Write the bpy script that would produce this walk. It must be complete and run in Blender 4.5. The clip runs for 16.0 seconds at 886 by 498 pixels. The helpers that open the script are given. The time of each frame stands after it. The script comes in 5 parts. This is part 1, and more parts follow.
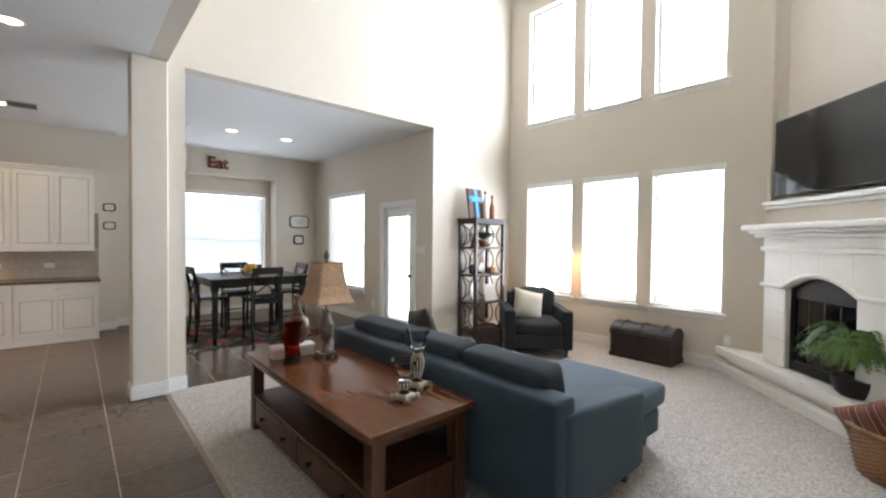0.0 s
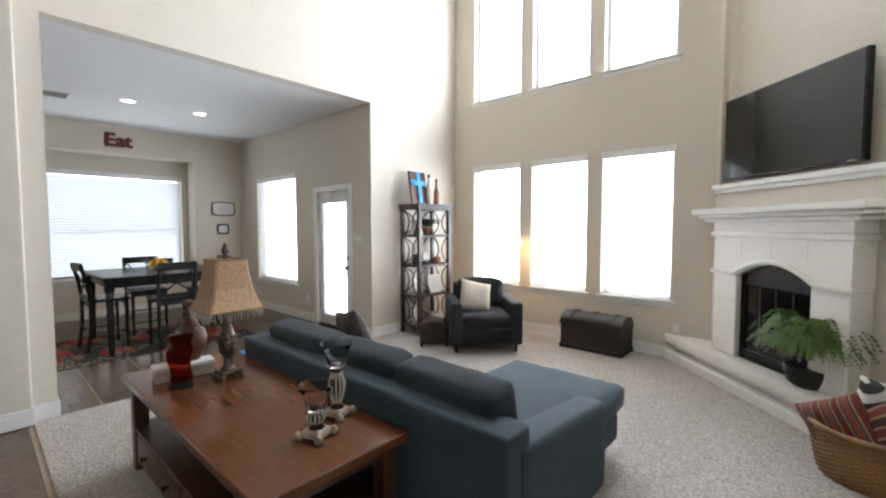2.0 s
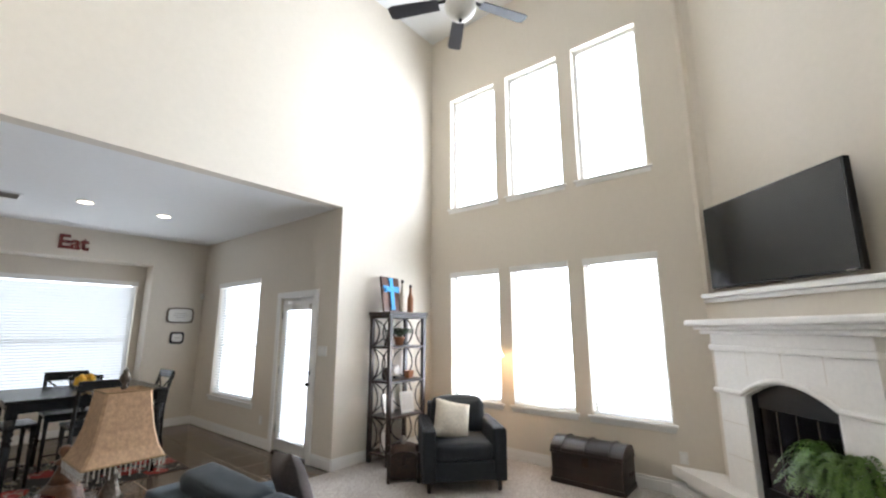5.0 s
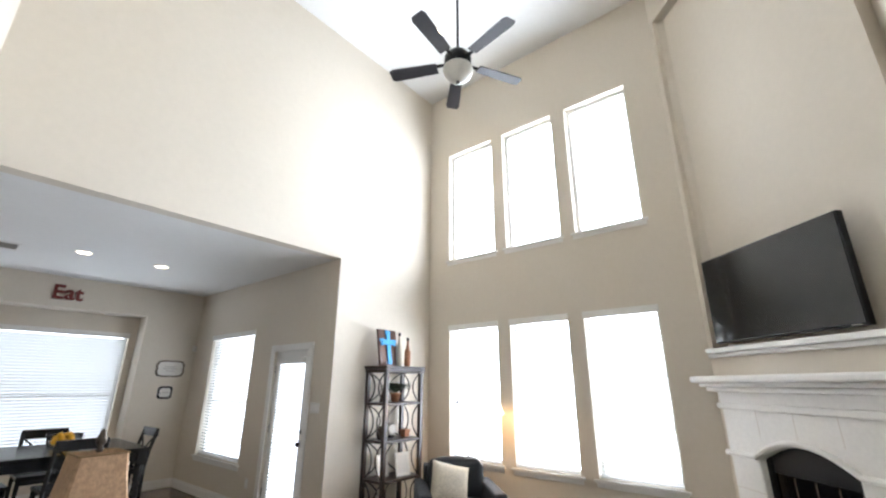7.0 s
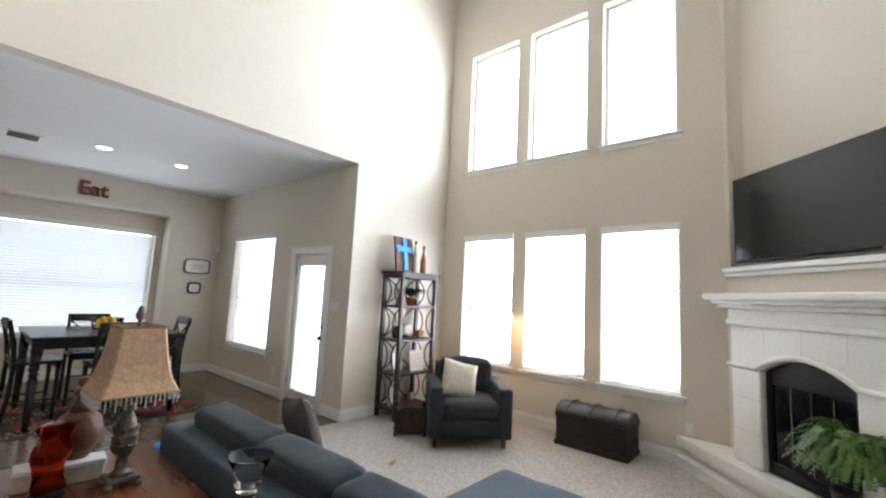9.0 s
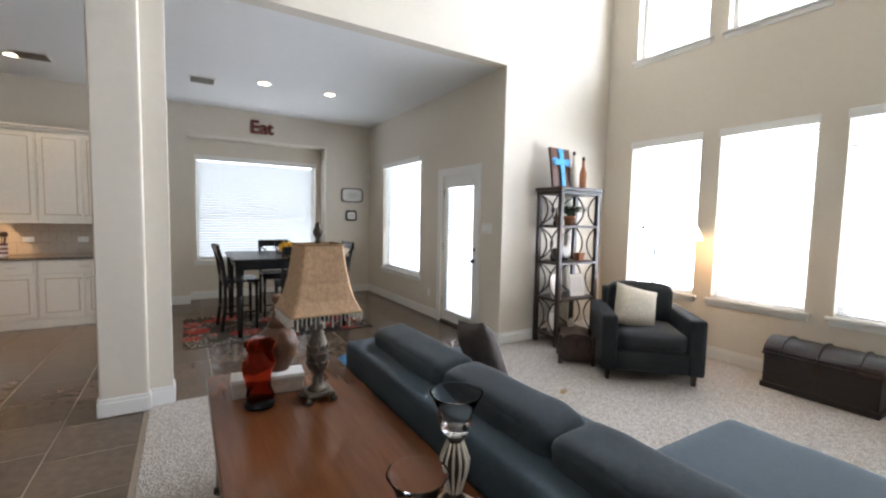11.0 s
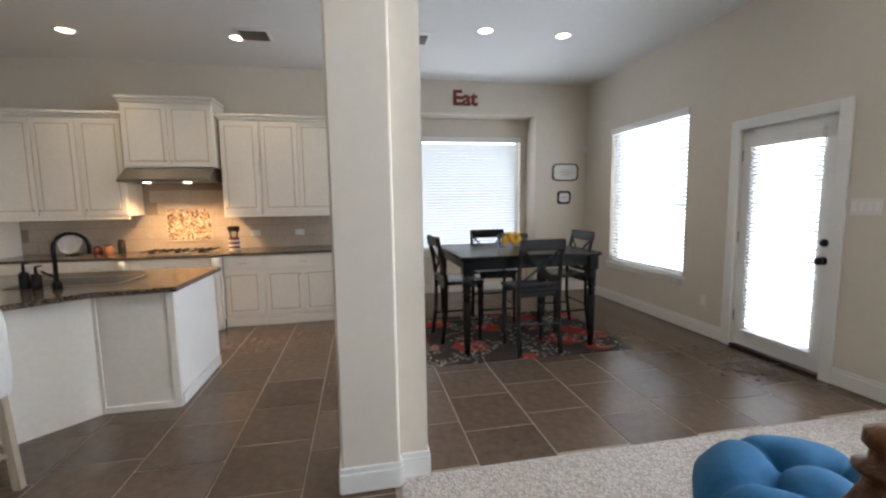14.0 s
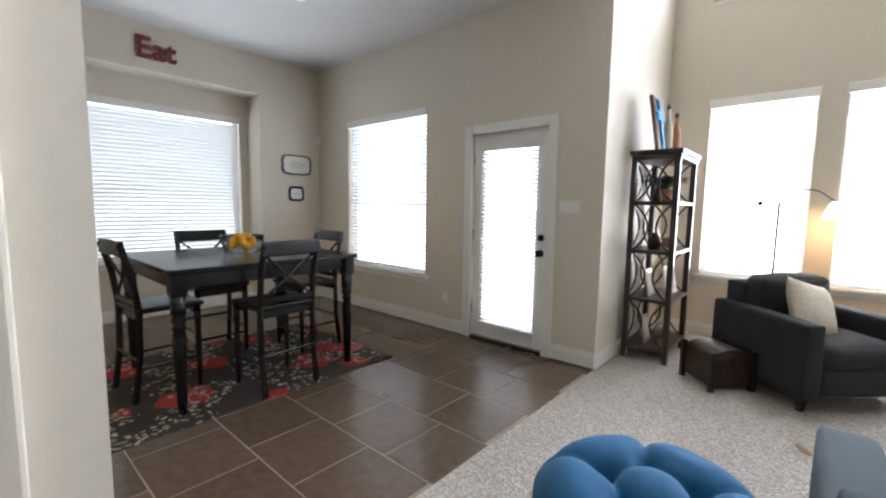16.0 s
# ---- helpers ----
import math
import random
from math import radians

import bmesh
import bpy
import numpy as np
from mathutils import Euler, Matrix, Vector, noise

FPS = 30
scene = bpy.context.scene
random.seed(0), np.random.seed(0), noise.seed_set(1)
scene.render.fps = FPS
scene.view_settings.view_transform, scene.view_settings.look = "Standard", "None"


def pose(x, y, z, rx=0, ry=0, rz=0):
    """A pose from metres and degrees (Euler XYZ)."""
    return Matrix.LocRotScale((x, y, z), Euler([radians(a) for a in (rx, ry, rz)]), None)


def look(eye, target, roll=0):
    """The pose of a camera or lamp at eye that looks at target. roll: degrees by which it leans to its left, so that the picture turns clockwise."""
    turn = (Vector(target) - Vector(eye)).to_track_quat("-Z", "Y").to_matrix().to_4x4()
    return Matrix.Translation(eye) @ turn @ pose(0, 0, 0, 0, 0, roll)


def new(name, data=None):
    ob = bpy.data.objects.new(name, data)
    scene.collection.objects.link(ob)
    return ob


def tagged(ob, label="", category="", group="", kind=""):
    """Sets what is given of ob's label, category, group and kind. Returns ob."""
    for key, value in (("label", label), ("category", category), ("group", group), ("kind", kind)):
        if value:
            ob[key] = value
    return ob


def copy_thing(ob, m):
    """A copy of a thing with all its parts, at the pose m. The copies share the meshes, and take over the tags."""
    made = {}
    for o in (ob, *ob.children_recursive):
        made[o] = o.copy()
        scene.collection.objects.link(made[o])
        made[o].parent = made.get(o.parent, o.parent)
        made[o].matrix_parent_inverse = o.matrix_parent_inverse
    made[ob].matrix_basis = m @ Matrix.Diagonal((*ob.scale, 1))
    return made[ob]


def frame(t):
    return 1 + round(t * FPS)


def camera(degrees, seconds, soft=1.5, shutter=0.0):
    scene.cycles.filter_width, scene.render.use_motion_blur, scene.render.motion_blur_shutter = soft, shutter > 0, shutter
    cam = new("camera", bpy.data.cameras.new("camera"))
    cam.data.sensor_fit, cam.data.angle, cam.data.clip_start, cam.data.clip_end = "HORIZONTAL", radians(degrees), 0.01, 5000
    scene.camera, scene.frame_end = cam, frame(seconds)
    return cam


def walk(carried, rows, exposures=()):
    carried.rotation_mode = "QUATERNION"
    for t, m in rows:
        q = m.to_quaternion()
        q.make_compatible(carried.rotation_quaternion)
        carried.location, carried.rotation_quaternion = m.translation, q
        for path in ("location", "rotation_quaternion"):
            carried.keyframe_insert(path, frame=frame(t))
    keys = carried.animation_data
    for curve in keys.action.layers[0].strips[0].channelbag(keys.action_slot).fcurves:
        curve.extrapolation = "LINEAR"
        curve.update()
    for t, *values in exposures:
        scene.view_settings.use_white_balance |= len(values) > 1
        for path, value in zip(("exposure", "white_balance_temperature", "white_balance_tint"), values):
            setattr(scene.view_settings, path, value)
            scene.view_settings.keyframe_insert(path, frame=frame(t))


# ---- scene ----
cam = camera(93.0, 16.0, soft=2.3)
PATH = [
    (0, (1.212, 1.486, 1.504), (2.534, 2.986, 1.459), 0.6),
    (0.5, (1.341, 1.505, 1.451), (2.681, 2.99, 1.416), 0.6),
    (1, (1.382, 1.51, 1.496), (2.77, 2.949, 1.43), 0.5),
    (1.5, (1.491, 1.641, 1.529), (2.94, 3.016, 1.434), 0.3),
    (2, (1.638, 1.779, 1.519), (3.128, 3.109, 1.411), -0.0),
    (2.5, (1.824, 1.835, 1.531), (3.308, 3.172, 1.422), -0.3),
    (3, (1.977, 1.868, 1.511), (3.455, 3.213, 1.436), -0.3),
    (3.5, (1.991, 1.938, 1.52), (3.492, 3.26, 1.506), -0.2),
    (4, (2.005, 1.965, 1.538), (3.524, 3.263, 1.624), -0.2),
    (4.5, (1.968, 1.97, 1.594), (3.501, 3.237, 1.807), -0.1),
    (5, (2.003, 1.962, 1.596), (3.521, 3.207, 1.975), -0.0),
    (7.5, (2.036, 1.963, 1.616), (3.509, 3.168, 2.23), 0.2),
    (8, (2.047, 1.963, 1.599), (3.546, 3.191, 2.091), 0.4),
    (10.5, (2.05, 2.335, 1.45), (3.354, 3.852, 1.352), 1.4),
    (11, (2.142, 2.535, 1.445), (3.187, 4.234, 1.301), 1.2),
    (11.5, (2.003, 2.852, 1.451), (2.841, 4.66, 1.274), 0.3),
    (12, (1.939, 3.137, 1.466), (2.552, 5.031, 1.268), 0.3),
    (12.5, (1.895, 3.422, 1.415), (2.304, 5.372, 1.232), -0.1),
    (13, (1.846, 3.722, 1.414), (2.133, 5.692, 1.221), -0.5),
    (13.5, (1.817, 3.991, 1.387), (2.079, 5.964, 1.19), -1.0),
    (14, (1.743, 4.214, 1.412), (2.123, 6.165, 1.194), -0.9),
    (14.5, (1.721, 4.391, 1.376), (2.319, 6.286, 1.15), -0.2),
    (15, (1.78, 4.607, 1.361), (2.637, 6.4, 1.134), -0.2),
    (15.5, (1.839, 4.835, 1.327), (3.019, 6.435, 1.111), 0.5),
    (16, (1.839, 4.991, 1.33), (3.336, 6.302, 1.127), 0.9),
]
walk(cam, [(t, look(eye, target, roll)) for t, eye, target, roll in PATH], [(0, 0.36), (1, 0.38), (2, 0.22), (4.5, 0.2), (8, 0.14), (10.5, 0.2), (12.5, 0.16), (14, 0.2), (16, 0.24)])

# ---- world, light, exposure ----
world = bpy.data.worlds.new("world")
scene.world = world
world.use_nodes = True
wn = world.node_tree
sky = wn.nodes.new("ShaderNodeTexSky")
sky.sky_type, sky.sun_disc, sky.sun_elevation, sky.sun_rotation = "NISHITA", False, radians(48), radians(200)
wn.nodes["Background"].inputs[1].default_value = 0.12
wn.links.new(sky.outputs[0], wn.nodes["Background"].inputs[0])


def sun_lamp():
    d = bpy.data.lights.new("sun", "SUN")
    d.energy, d.angle, d.color = 1.0, radians(12), (1, 0.96, 0.9)
    ob = new("sun", d)
    ob.matrix_basis = look((0, 0, 20), (6, 9, 0))


def opening_light(x, y, z, w, h, facing, watts):
    """Daylight in a window opening, or added fill; facing is the way it shines."""
    d = bpy.data.lights.new("window_daylight", "AREA")
    d.shape, d.size, d.size_y, d.energy, d.color = "RECTANGLE", w, h, watts, (0.845, 0.942, 1.1)
    ob = new("window_daylight", d)
    ob.matrix_basis = look((x, y, z), (x + facing[0], y + facing[1], z + facing[2]))


def spot_light(x, y, z, watts, color=(1, 0.82, 0.6), angle=120):
    d = bpy.data.lights.new("lamp_light", "SPOT")
    d.energy, d.color, d.spot_size, d.spot_blend, d.shadow_soft_size = watts, color, radians(angle), 0.6, 0.05
    new("lamp_light", d).matrix_basis = look((x, y, z), (x, y + 0.001, z - 1))


DAY = 36.0  # watts per square metre of lit opening
sun_lamp()
bulb = bpy.data.lights.new("floor_lamp_bulb", "POINT")
bulb.energy, bulb.color, bulb.shadow_soft_size = 9, (1, 0.62, 0.3), 0.03
new("floor_lamp_bulb", bulb).location = (6.6, 4.86, 1.26)
for ya, yb in ((5.03, 5.858), (4.03, 4.835), (3.018, 3.83)):
    w = 0.95
    opening_light(7.2, (ya + yb) / 2, 1.55, w, 2.2, (-1, 0, 0), DAY * w * 2.2)
    opening_light(7.2, (ya + yb) / 2, 4.35, w, 2.3, (-1, 0, 0), DAY * w * 2.3)
opening_light(5.5, 8.95, 1.46, 2.0, 2.3, (-1, 0, 0), DAY * 4.6 * 0.34)
opening_light(5.5, 7.2, 1.1, 1.3, 2.2, (-1, 0, 0), DAY * 2.86 * 0.45)
opening_light(3.286, 10.95, 1.5, 2.6, 2.3, (0, -1, 0), DAY * 6.0 * 0.29)
# fill light added at an unseen opening behind the walk
opening_light(0.2, -2.2, 1.6, 2.4, 2.2, (0, 1, 0), 30)

# ---- materials ----


def material(name, color, rough=0.6, metal=0.0, vary=0.06, scale=8.0, bump=0.0, bump_scale=60.0, second=None, sheen=0.0):
    """A surface with slow stains, fine grain and relief at metre scale."""
    m = bpy.data.materials.new(name)
    m.use_nodes = True
    n, l = m.node_tree.nodes, m.node_tree.links
    b = n["Principled BSDF"]
    geo = n.new("ShaderNodeTexCoord")
    big, fine = n.new("ShaderNodeTexNoise"), n.new("ShaderNodeTexNoise")
    big.inputs["Scale"].default_value, fine.inputs["Scale"].default_value = scale * 0.2, scale * 6
    big.inputs["Detail"].default_value, fine.inputs["Detail"].default_value = 4, 6
    add = n.new("ShaderNodeMath")
    add.operation = "ADD"
    mixer = n.new("ShaderNodeMix")
    mixer.data_type = "RGBA"
    other = second or [c * (1 - 2 * vary) for c in color]
    mixer.inputs[6].default_value = (*[min(1, c * (1 + vary)) for c in color], 1)
    mixer.inputs[7].default_value = (*other, 1)
    half = n.new("ShaderNodeMath")
    half.operation = "MULTIPLY"
    half.inputs[1].default_value = 0.5
    for t in (big, fine):
        l.new(geo.outputs["Object"], t.inputs["Vector"])
    l.new(big.outputs["Fac"], add.inputs[0])
    l.new(fine.outputs["Fac"], add.inputs[1])
    l.new(add.outputs[0], half.inputs[0])
    ramp = n.new("ShaderNodeMapRange")
    ramp.inputs[1].default_value, ramp.inputs[2].default_value = 0.35, 0.65
    l.new(half.outputs[0], ramp.inputs[0])
    l.new(ramp.outputs[0], mixer.inputs[0])
    l.new(mixer.outputs[2], b.inputs["Base Color"])
    b.inputs["Roughness"].default_value, b.inputs["Metallic"].default_value = rough, metal
    if sheen:
        b.inputs["Sheen Weight"].default_value = sheen
    if bump:
        bt, bp = n.new("ShaderNodeTexNoise"), n.new("ShaderNodeBump")
        bt.inputs["Scale"].default_value, bt.inputs["Detail"].default_value = bump_scale, 4
        bp.inputs["Strength"].default_value, bp.inputs["Distance"].default_value = bump, 0.01
        l.new(geo.outputs["Object"], bt.inputs["Vector"])
        l.new(bt.outputs["Fac"], bp.inputs["Height"])
        l.new(bp.outputs[0], b.inputs["Normal"])
    return m


def wood(name, dark, light, rough=0.35, axis=1, scale=14.0):
    m = bpy.data.materials.new(name)
    m.use_nodes = True
    n, l = m.node_tree.nodes, m.node_tree.links
    b = n["Principled BSDF"]
    geo, mp, tex, mix = n.new("ShaderNodeTexCoord"), n.new("ShaderNodeMapping"), n.new("ShaderNodeTexNoise"), n.new("ShaderNodeMix")
    stretch = [scale] * 3
    stretch[axis] = scale * 0.08
    mp.inputs["Scale"].default_value = stretch
    tex.inputs["Scale"].default_value, tex.inputs["Detail"].default_value, tex.inputs["Distortion"].default_value = 2.0, 8, 0.6
    mix.data_type = "RGBA"
    mix.inputs[6].default_value, mix.inputs[7].default_value = (*dark, 1), (*light, 1)
    bp = n.new("ShaderNodeBump")
    bp.inputs["Strength"].default_value, bp.inputs["Distance"].default_value = 0.03, 0.003
    l.new(geo.outputs["Object"], mp.inputs[0])
    l.new(mp.outputs[0], tex.inputs["Vector"])
    mr = n.new("ShaderNodeMapRange")
    mr.inputs[1].default_value, mr.inputs[2].default_value = 0.3, 0.7
    l.new(tex.outputs["Fac"], mr.inputs[0])
    l.new(mr.outputs[0], mix.inputs[0])
    l.new(mix.outputs[2], b.inputs["Base Color"])
    l.new(tex.outputs["Fac"], bp.inputs["Height"])
    l.new(bp.outputs[0], b.inputs["Normal"])
    b.inputs["Roughness"].default_value = rough
    return m


def spotted(name, colors, scale, rough=0.9, bump=0.6, kind="voronoi", distance=0.012, detail=3.0):
    """Patches of several colours with relief: carpet, granite, rug, mosaic."""
    m = bpy.data.materials.new(name)
    m.use_nodes = True
    n, l = m.node_tree.nodes, m.node_tree.links
    b = n["Principled BSDF"]
    geo, ramp, bp = n.new("ShaderNodeTexCoord"), n.new("ShaderNodeValToRGB"), n.new("ShaderNodeBump")
    if kind == "voronoi":
        tex = n.new("ShaderNodeTexVoronoi")
        sep = n.new("ShaderNodeSeparateColor")
        l.new(tex.outputs["Color"], sep.inputs[0])
        out, height = sep.outputs[0], tex.outputs["Distance"]
    else:
        tex = n.new("ShaderNodeTexNoise")
        tex.inputs["Detail"].default_value = detail
        out, height = tex.outputs["Fac"], tex.outputs["Fac"]
    tex.inputs["Scale"].default_value = scale
    l.new(geo.outputs["Object"], tex.inputs["Vector"])
    ramp.color_ramp.interpolation = "CONSTANT" if kind == "voronoi" else "LINEAR"
    while len(ramp.color_ramp.elements) < len(colors):
        ramp.color_ramp.elements.new(0.5)
    for i, c in enumerate(colors):
        e = ramp.color_ramp.elements[i]
        e.position = i / len(colors) if kind == "voronoi" else 0.3 + 0.4 * i / (len(colors) - 1)
        e.color = (*c, 1)
    l.new(out, ramp.inputs[0])
    l.new(ramp.outputs[0], b.inputs["Base Color"])
    bp.inputs["Strength"].default_value, bp.inputs["Distance"].default_value = bump, distance
    l.new(height, bp.inputs["Height"])
    l.new(bp.outputs[0], b.inputs["Normal"])
    b.inputs["Roughness"].default_value = rough
    return m


def glass(name, color=(1, 1, 1), rough=0.0, thin=True):
    m = bpy.data.materials.new(name)
    m.use_nodes = True
    b = m.node_tree.nodes["Principled BSDF"]
    b.inputs["Base Color"].default_value = (*color, 1)
    b.inputs["Roughness"].default_value, b.inputs["Transmission Weight"].default_value = rough, 1.0
    b.inputs["IOR"].default_value = 1.02 if thin else 1.12
    return m


def glowing(name, color, strength):
    m = material(name, color, 0.5)
    b = m.node_tree.nodes["Principled BSDF"]
    b.inputs["Emission Color"].default_value, b.inputs["Emission Strength"].default_value = (*color, 1), strength
    return m


def tile_stone(name):
    m = material(name, (0.118, 0.08, 0.055), 0.2, 0, 0.16, 3.0, 0.04, 14)
    n, l = m.node_tree.nodes, m.node_tree.links
    info, hsv = n.new("ShaderNodeObjectInfo"), n.new("ShaderNodeHueSaturation")
    mr = n.new("ShaderNodeMapRange")
    mr.inputs[3].default_value, mr.inputs[4].default_value = 0.9, 1.1
    b = n["Principled BSDF"]
    src = b.inputs["Base Color"].links[0].from_socket
    l.new(info.outputs["Random"], mr.inputs[0])
    l.new(mr.outputs[0], hsv.inputs["Value"])
    l.new(src, hsv.inputs["Color"])
    l.new(hsv.outputs[0], b.inputs["Base Color"])
    return m


PAINT = material("beige_wall_paint", (0.672, 0.606, 0.508), 0.75, vary=0.015, scale=3, bump=0.05, bump_scale=180)
CEIL = material("white_ceiling_paint", (0.78, 0.77, 0.74), 0.9, vary=0.012, scale=3, bump=0.15, bump_scale=120)
TRIM = material("white_trim_paint", (0.8, 0.78, 0.74), 0.4, vary=0.015)
CABINET = material("cream_cabinet_paint", (0.79, 0.74, 0.65), 0.42, vary=0.03, scale=5)
GLAZE = material("brown_cabinet_glaze", (0.56, 0.47, 0.36), 0.5)
CARPET = spotted("speckled_beige_carpet", [(0.37, 0.325, 0.28), (0.46, 0.415, 0.37), (0.52, 0.475, 0.43), (0.42, 0.37, 0.325), (0.56, 0.515, 0.47)], 85, 0.95, 0.7, distance=0.015)
TILE = tile_stone("brown_floor_tile")
GROUT = material("tan_grout", (0.31, 0.245, 0.18), 0.9, vary=0.1)
FABRIC = material("charcoal_sofa_fabric", (0.021, 0.024, 0.028), 0.95, vary=0.12, scale=10, bump=0.35, bump_scale=400, sheen=0.06)
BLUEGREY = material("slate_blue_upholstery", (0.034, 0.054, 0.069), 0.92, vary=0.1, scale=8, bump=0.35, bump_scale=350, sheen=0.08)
# Darker copy of the sofa's slate upholstery, for the back cushions
CUSHION = material("darkened_slate_upholstery", (0.026, 0.035, 0.042), 0.94, vary=0.14, scale=8, bump=0.35, bump_scale=350, sheen=0.08)
BLUE = material("bright_blue_tufted_fabric", (0.008, 0.11, 0.25), 0.85, vary=0.08, scale=8, bump=0.3, bump_scale=400, sheen=0.05)
BLACKWOOD = wood("black_painted_wood", (0.004, 0.004, 0.005), (0.011, 0.0105, 0.01), 0.26)
ESPRESSO = wood("espresso_wood", (0.016, 0.009, 0.007), (0.04, 0.022, 0.016), 0.32)
CHERRY = wood("cherry_wood_top", (0.115, 0.04, 0.015), (0.15, 0.053, 0.02), 0.2, scale=22.0)
CHERRYDARK = wood("dark_cherry_wood", (0.05, 0.018, 0.009), (0.1, 0.036, 0.016), 0.35, axis=2)
TRUNKWOOD = wood("dark_trunk_wood", (0.008, 0.004, 0.003), (0.026, 0.011, 0.008), 0.38)
CHESTWOOD = wood("worn_brown_chest_wood", (0.02, 0.009, 0.005), (0.055, 0.026, 0.014), 0.45)
STONE = material("cream_cast_stone", (0.8, 0.77, 0.72), 0.7, vary=0.03, scale=6, bump=0.14, bump_scale=90)
GRANITE = spotted("dark_speckled_granite", [(0.03, 0.022, 0.018), (0.12, 0.09, 0.07), (0.05, 0.035, 0.028), (0.2, 0.15, 0.11)], 120, 0.15, 0.0)
STEEL = material("brushed_steel", (0.5, 0.47, 0.43), 0.3, 1.0, vary=0.06)
BLACKMETAL = material("black_metal", (0.012, 0.012, 0.013), 0.35, 0.6)
BRONZE = material("oil_rubbed_bronze", (0.05, 0.035, 0.025), 0.4, 0.8)
CARVED = material("carved_brown_wood", (0.12, 0.048, 0.017), 0.36, 0.0, vary=0.3, scale=16, bump=0.6, bump_scale=55)
PEWTER = material("antique_pewter", (0.16, 0.13, 0.1), 0.38, 0.7, vary=0.35, scale=14, bump=0.5, bump_scale=60)
GILT = material("antique_cream_gilt", (0.36, 0.27, 0.17), 0.5, 0.1, vary=0.4, scale=18, bump=0.4, bump_scale=70, second=(0.09, 0.06, 0.04))
SCREEN = material("black_tv_screen", (0.006, 0.006, 0.008), 0.08, vary=0.0)
PLASTIC = material("white_plastic", (0.75, 0.73, 0.68), 0.4)
GLASS = glass("window_glass")
CLEAR = glass("clear_glass", (1.0, 1.0, 1.0), 0.0, thin=False)
REDGLASS = glass("red_amber_glass", (0.5, 0.05, 0.018), 0.05, thin=False)
BLIND = material("white_blind_slat", (0.82, 0.82, 0.8), 0.55, vary=0.01)
BLIND.node_tree.nodes["Principled BSDF"].inputs["Transmission Weight"].default_value = 0.0
SHADE = material("parchment_lamp_shade", (0.56, 0.36, 0.21), 0.85, vary=0.18, scale=9, bump=0.2, bump_scale=90)
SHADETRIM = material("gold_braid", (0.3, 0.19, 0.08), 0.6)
BEAD = glass("clear_bead", (0.9, 0.86, 0.8), 0.1, thin=False)
WICKER = material("honey_wicker", (0.3, 0.15, 0.06), 0.6, vary=0.3, scale=20)
FERN = material("fern_green", (0.085, 0.16, 0.018), 0.5, vary=0.3, scale=12)
DUSTY = material("dusty_green_leaf", (0.05, 0.075, 0.035), 0.6, vary=0.2)
POT = material("black_plant_pot", (0.012, 0.011, 0.01), 0.4)
TERRA = material("terracotta", (0.36, 0.15, 0.07), 0.8, vary=0.15)
YELLOW = material("lemon_yellow", (0.75, 0.4, 0.02), 0.45)
RED = material("barn_red_paint", (0.17, 0.03, 0.02), 0.6, vary=0.2)
CROSSBLUE = material("turquoise_paint", (0.06, 0.36, 0.7), 0.6, vary=0.15)
BOARD = wood("brown_plaque_wood", (0.06, 0.022, 0.012), (0.13, 0.055, 0.03), 0.5, axis=2)
CREAMCLOTH = material("cream_patterned_pillow", (0.6, 0.53, 0.42), 0.9, vary=0.14, scale=9, bump=0.3, bump_scale=200)
BROWNCLOTH = material("taupe_pillow", (0.08, 0.062, 0.055), 0.9, vary=0.15, scale=12, bump=0.3, bump_scale=200)
WHITECLOTH = material("white_linen_slipcover", (0.68, 0.66, 0.62), 0.9, vary=0.03, bump=0.2, bump_scale=200)
PALEWOOD = wood("weathered_pale_wood", (0.3, 0.24, 0.17), (0.45, 0.37, 0.28), 0.6, axis=2)


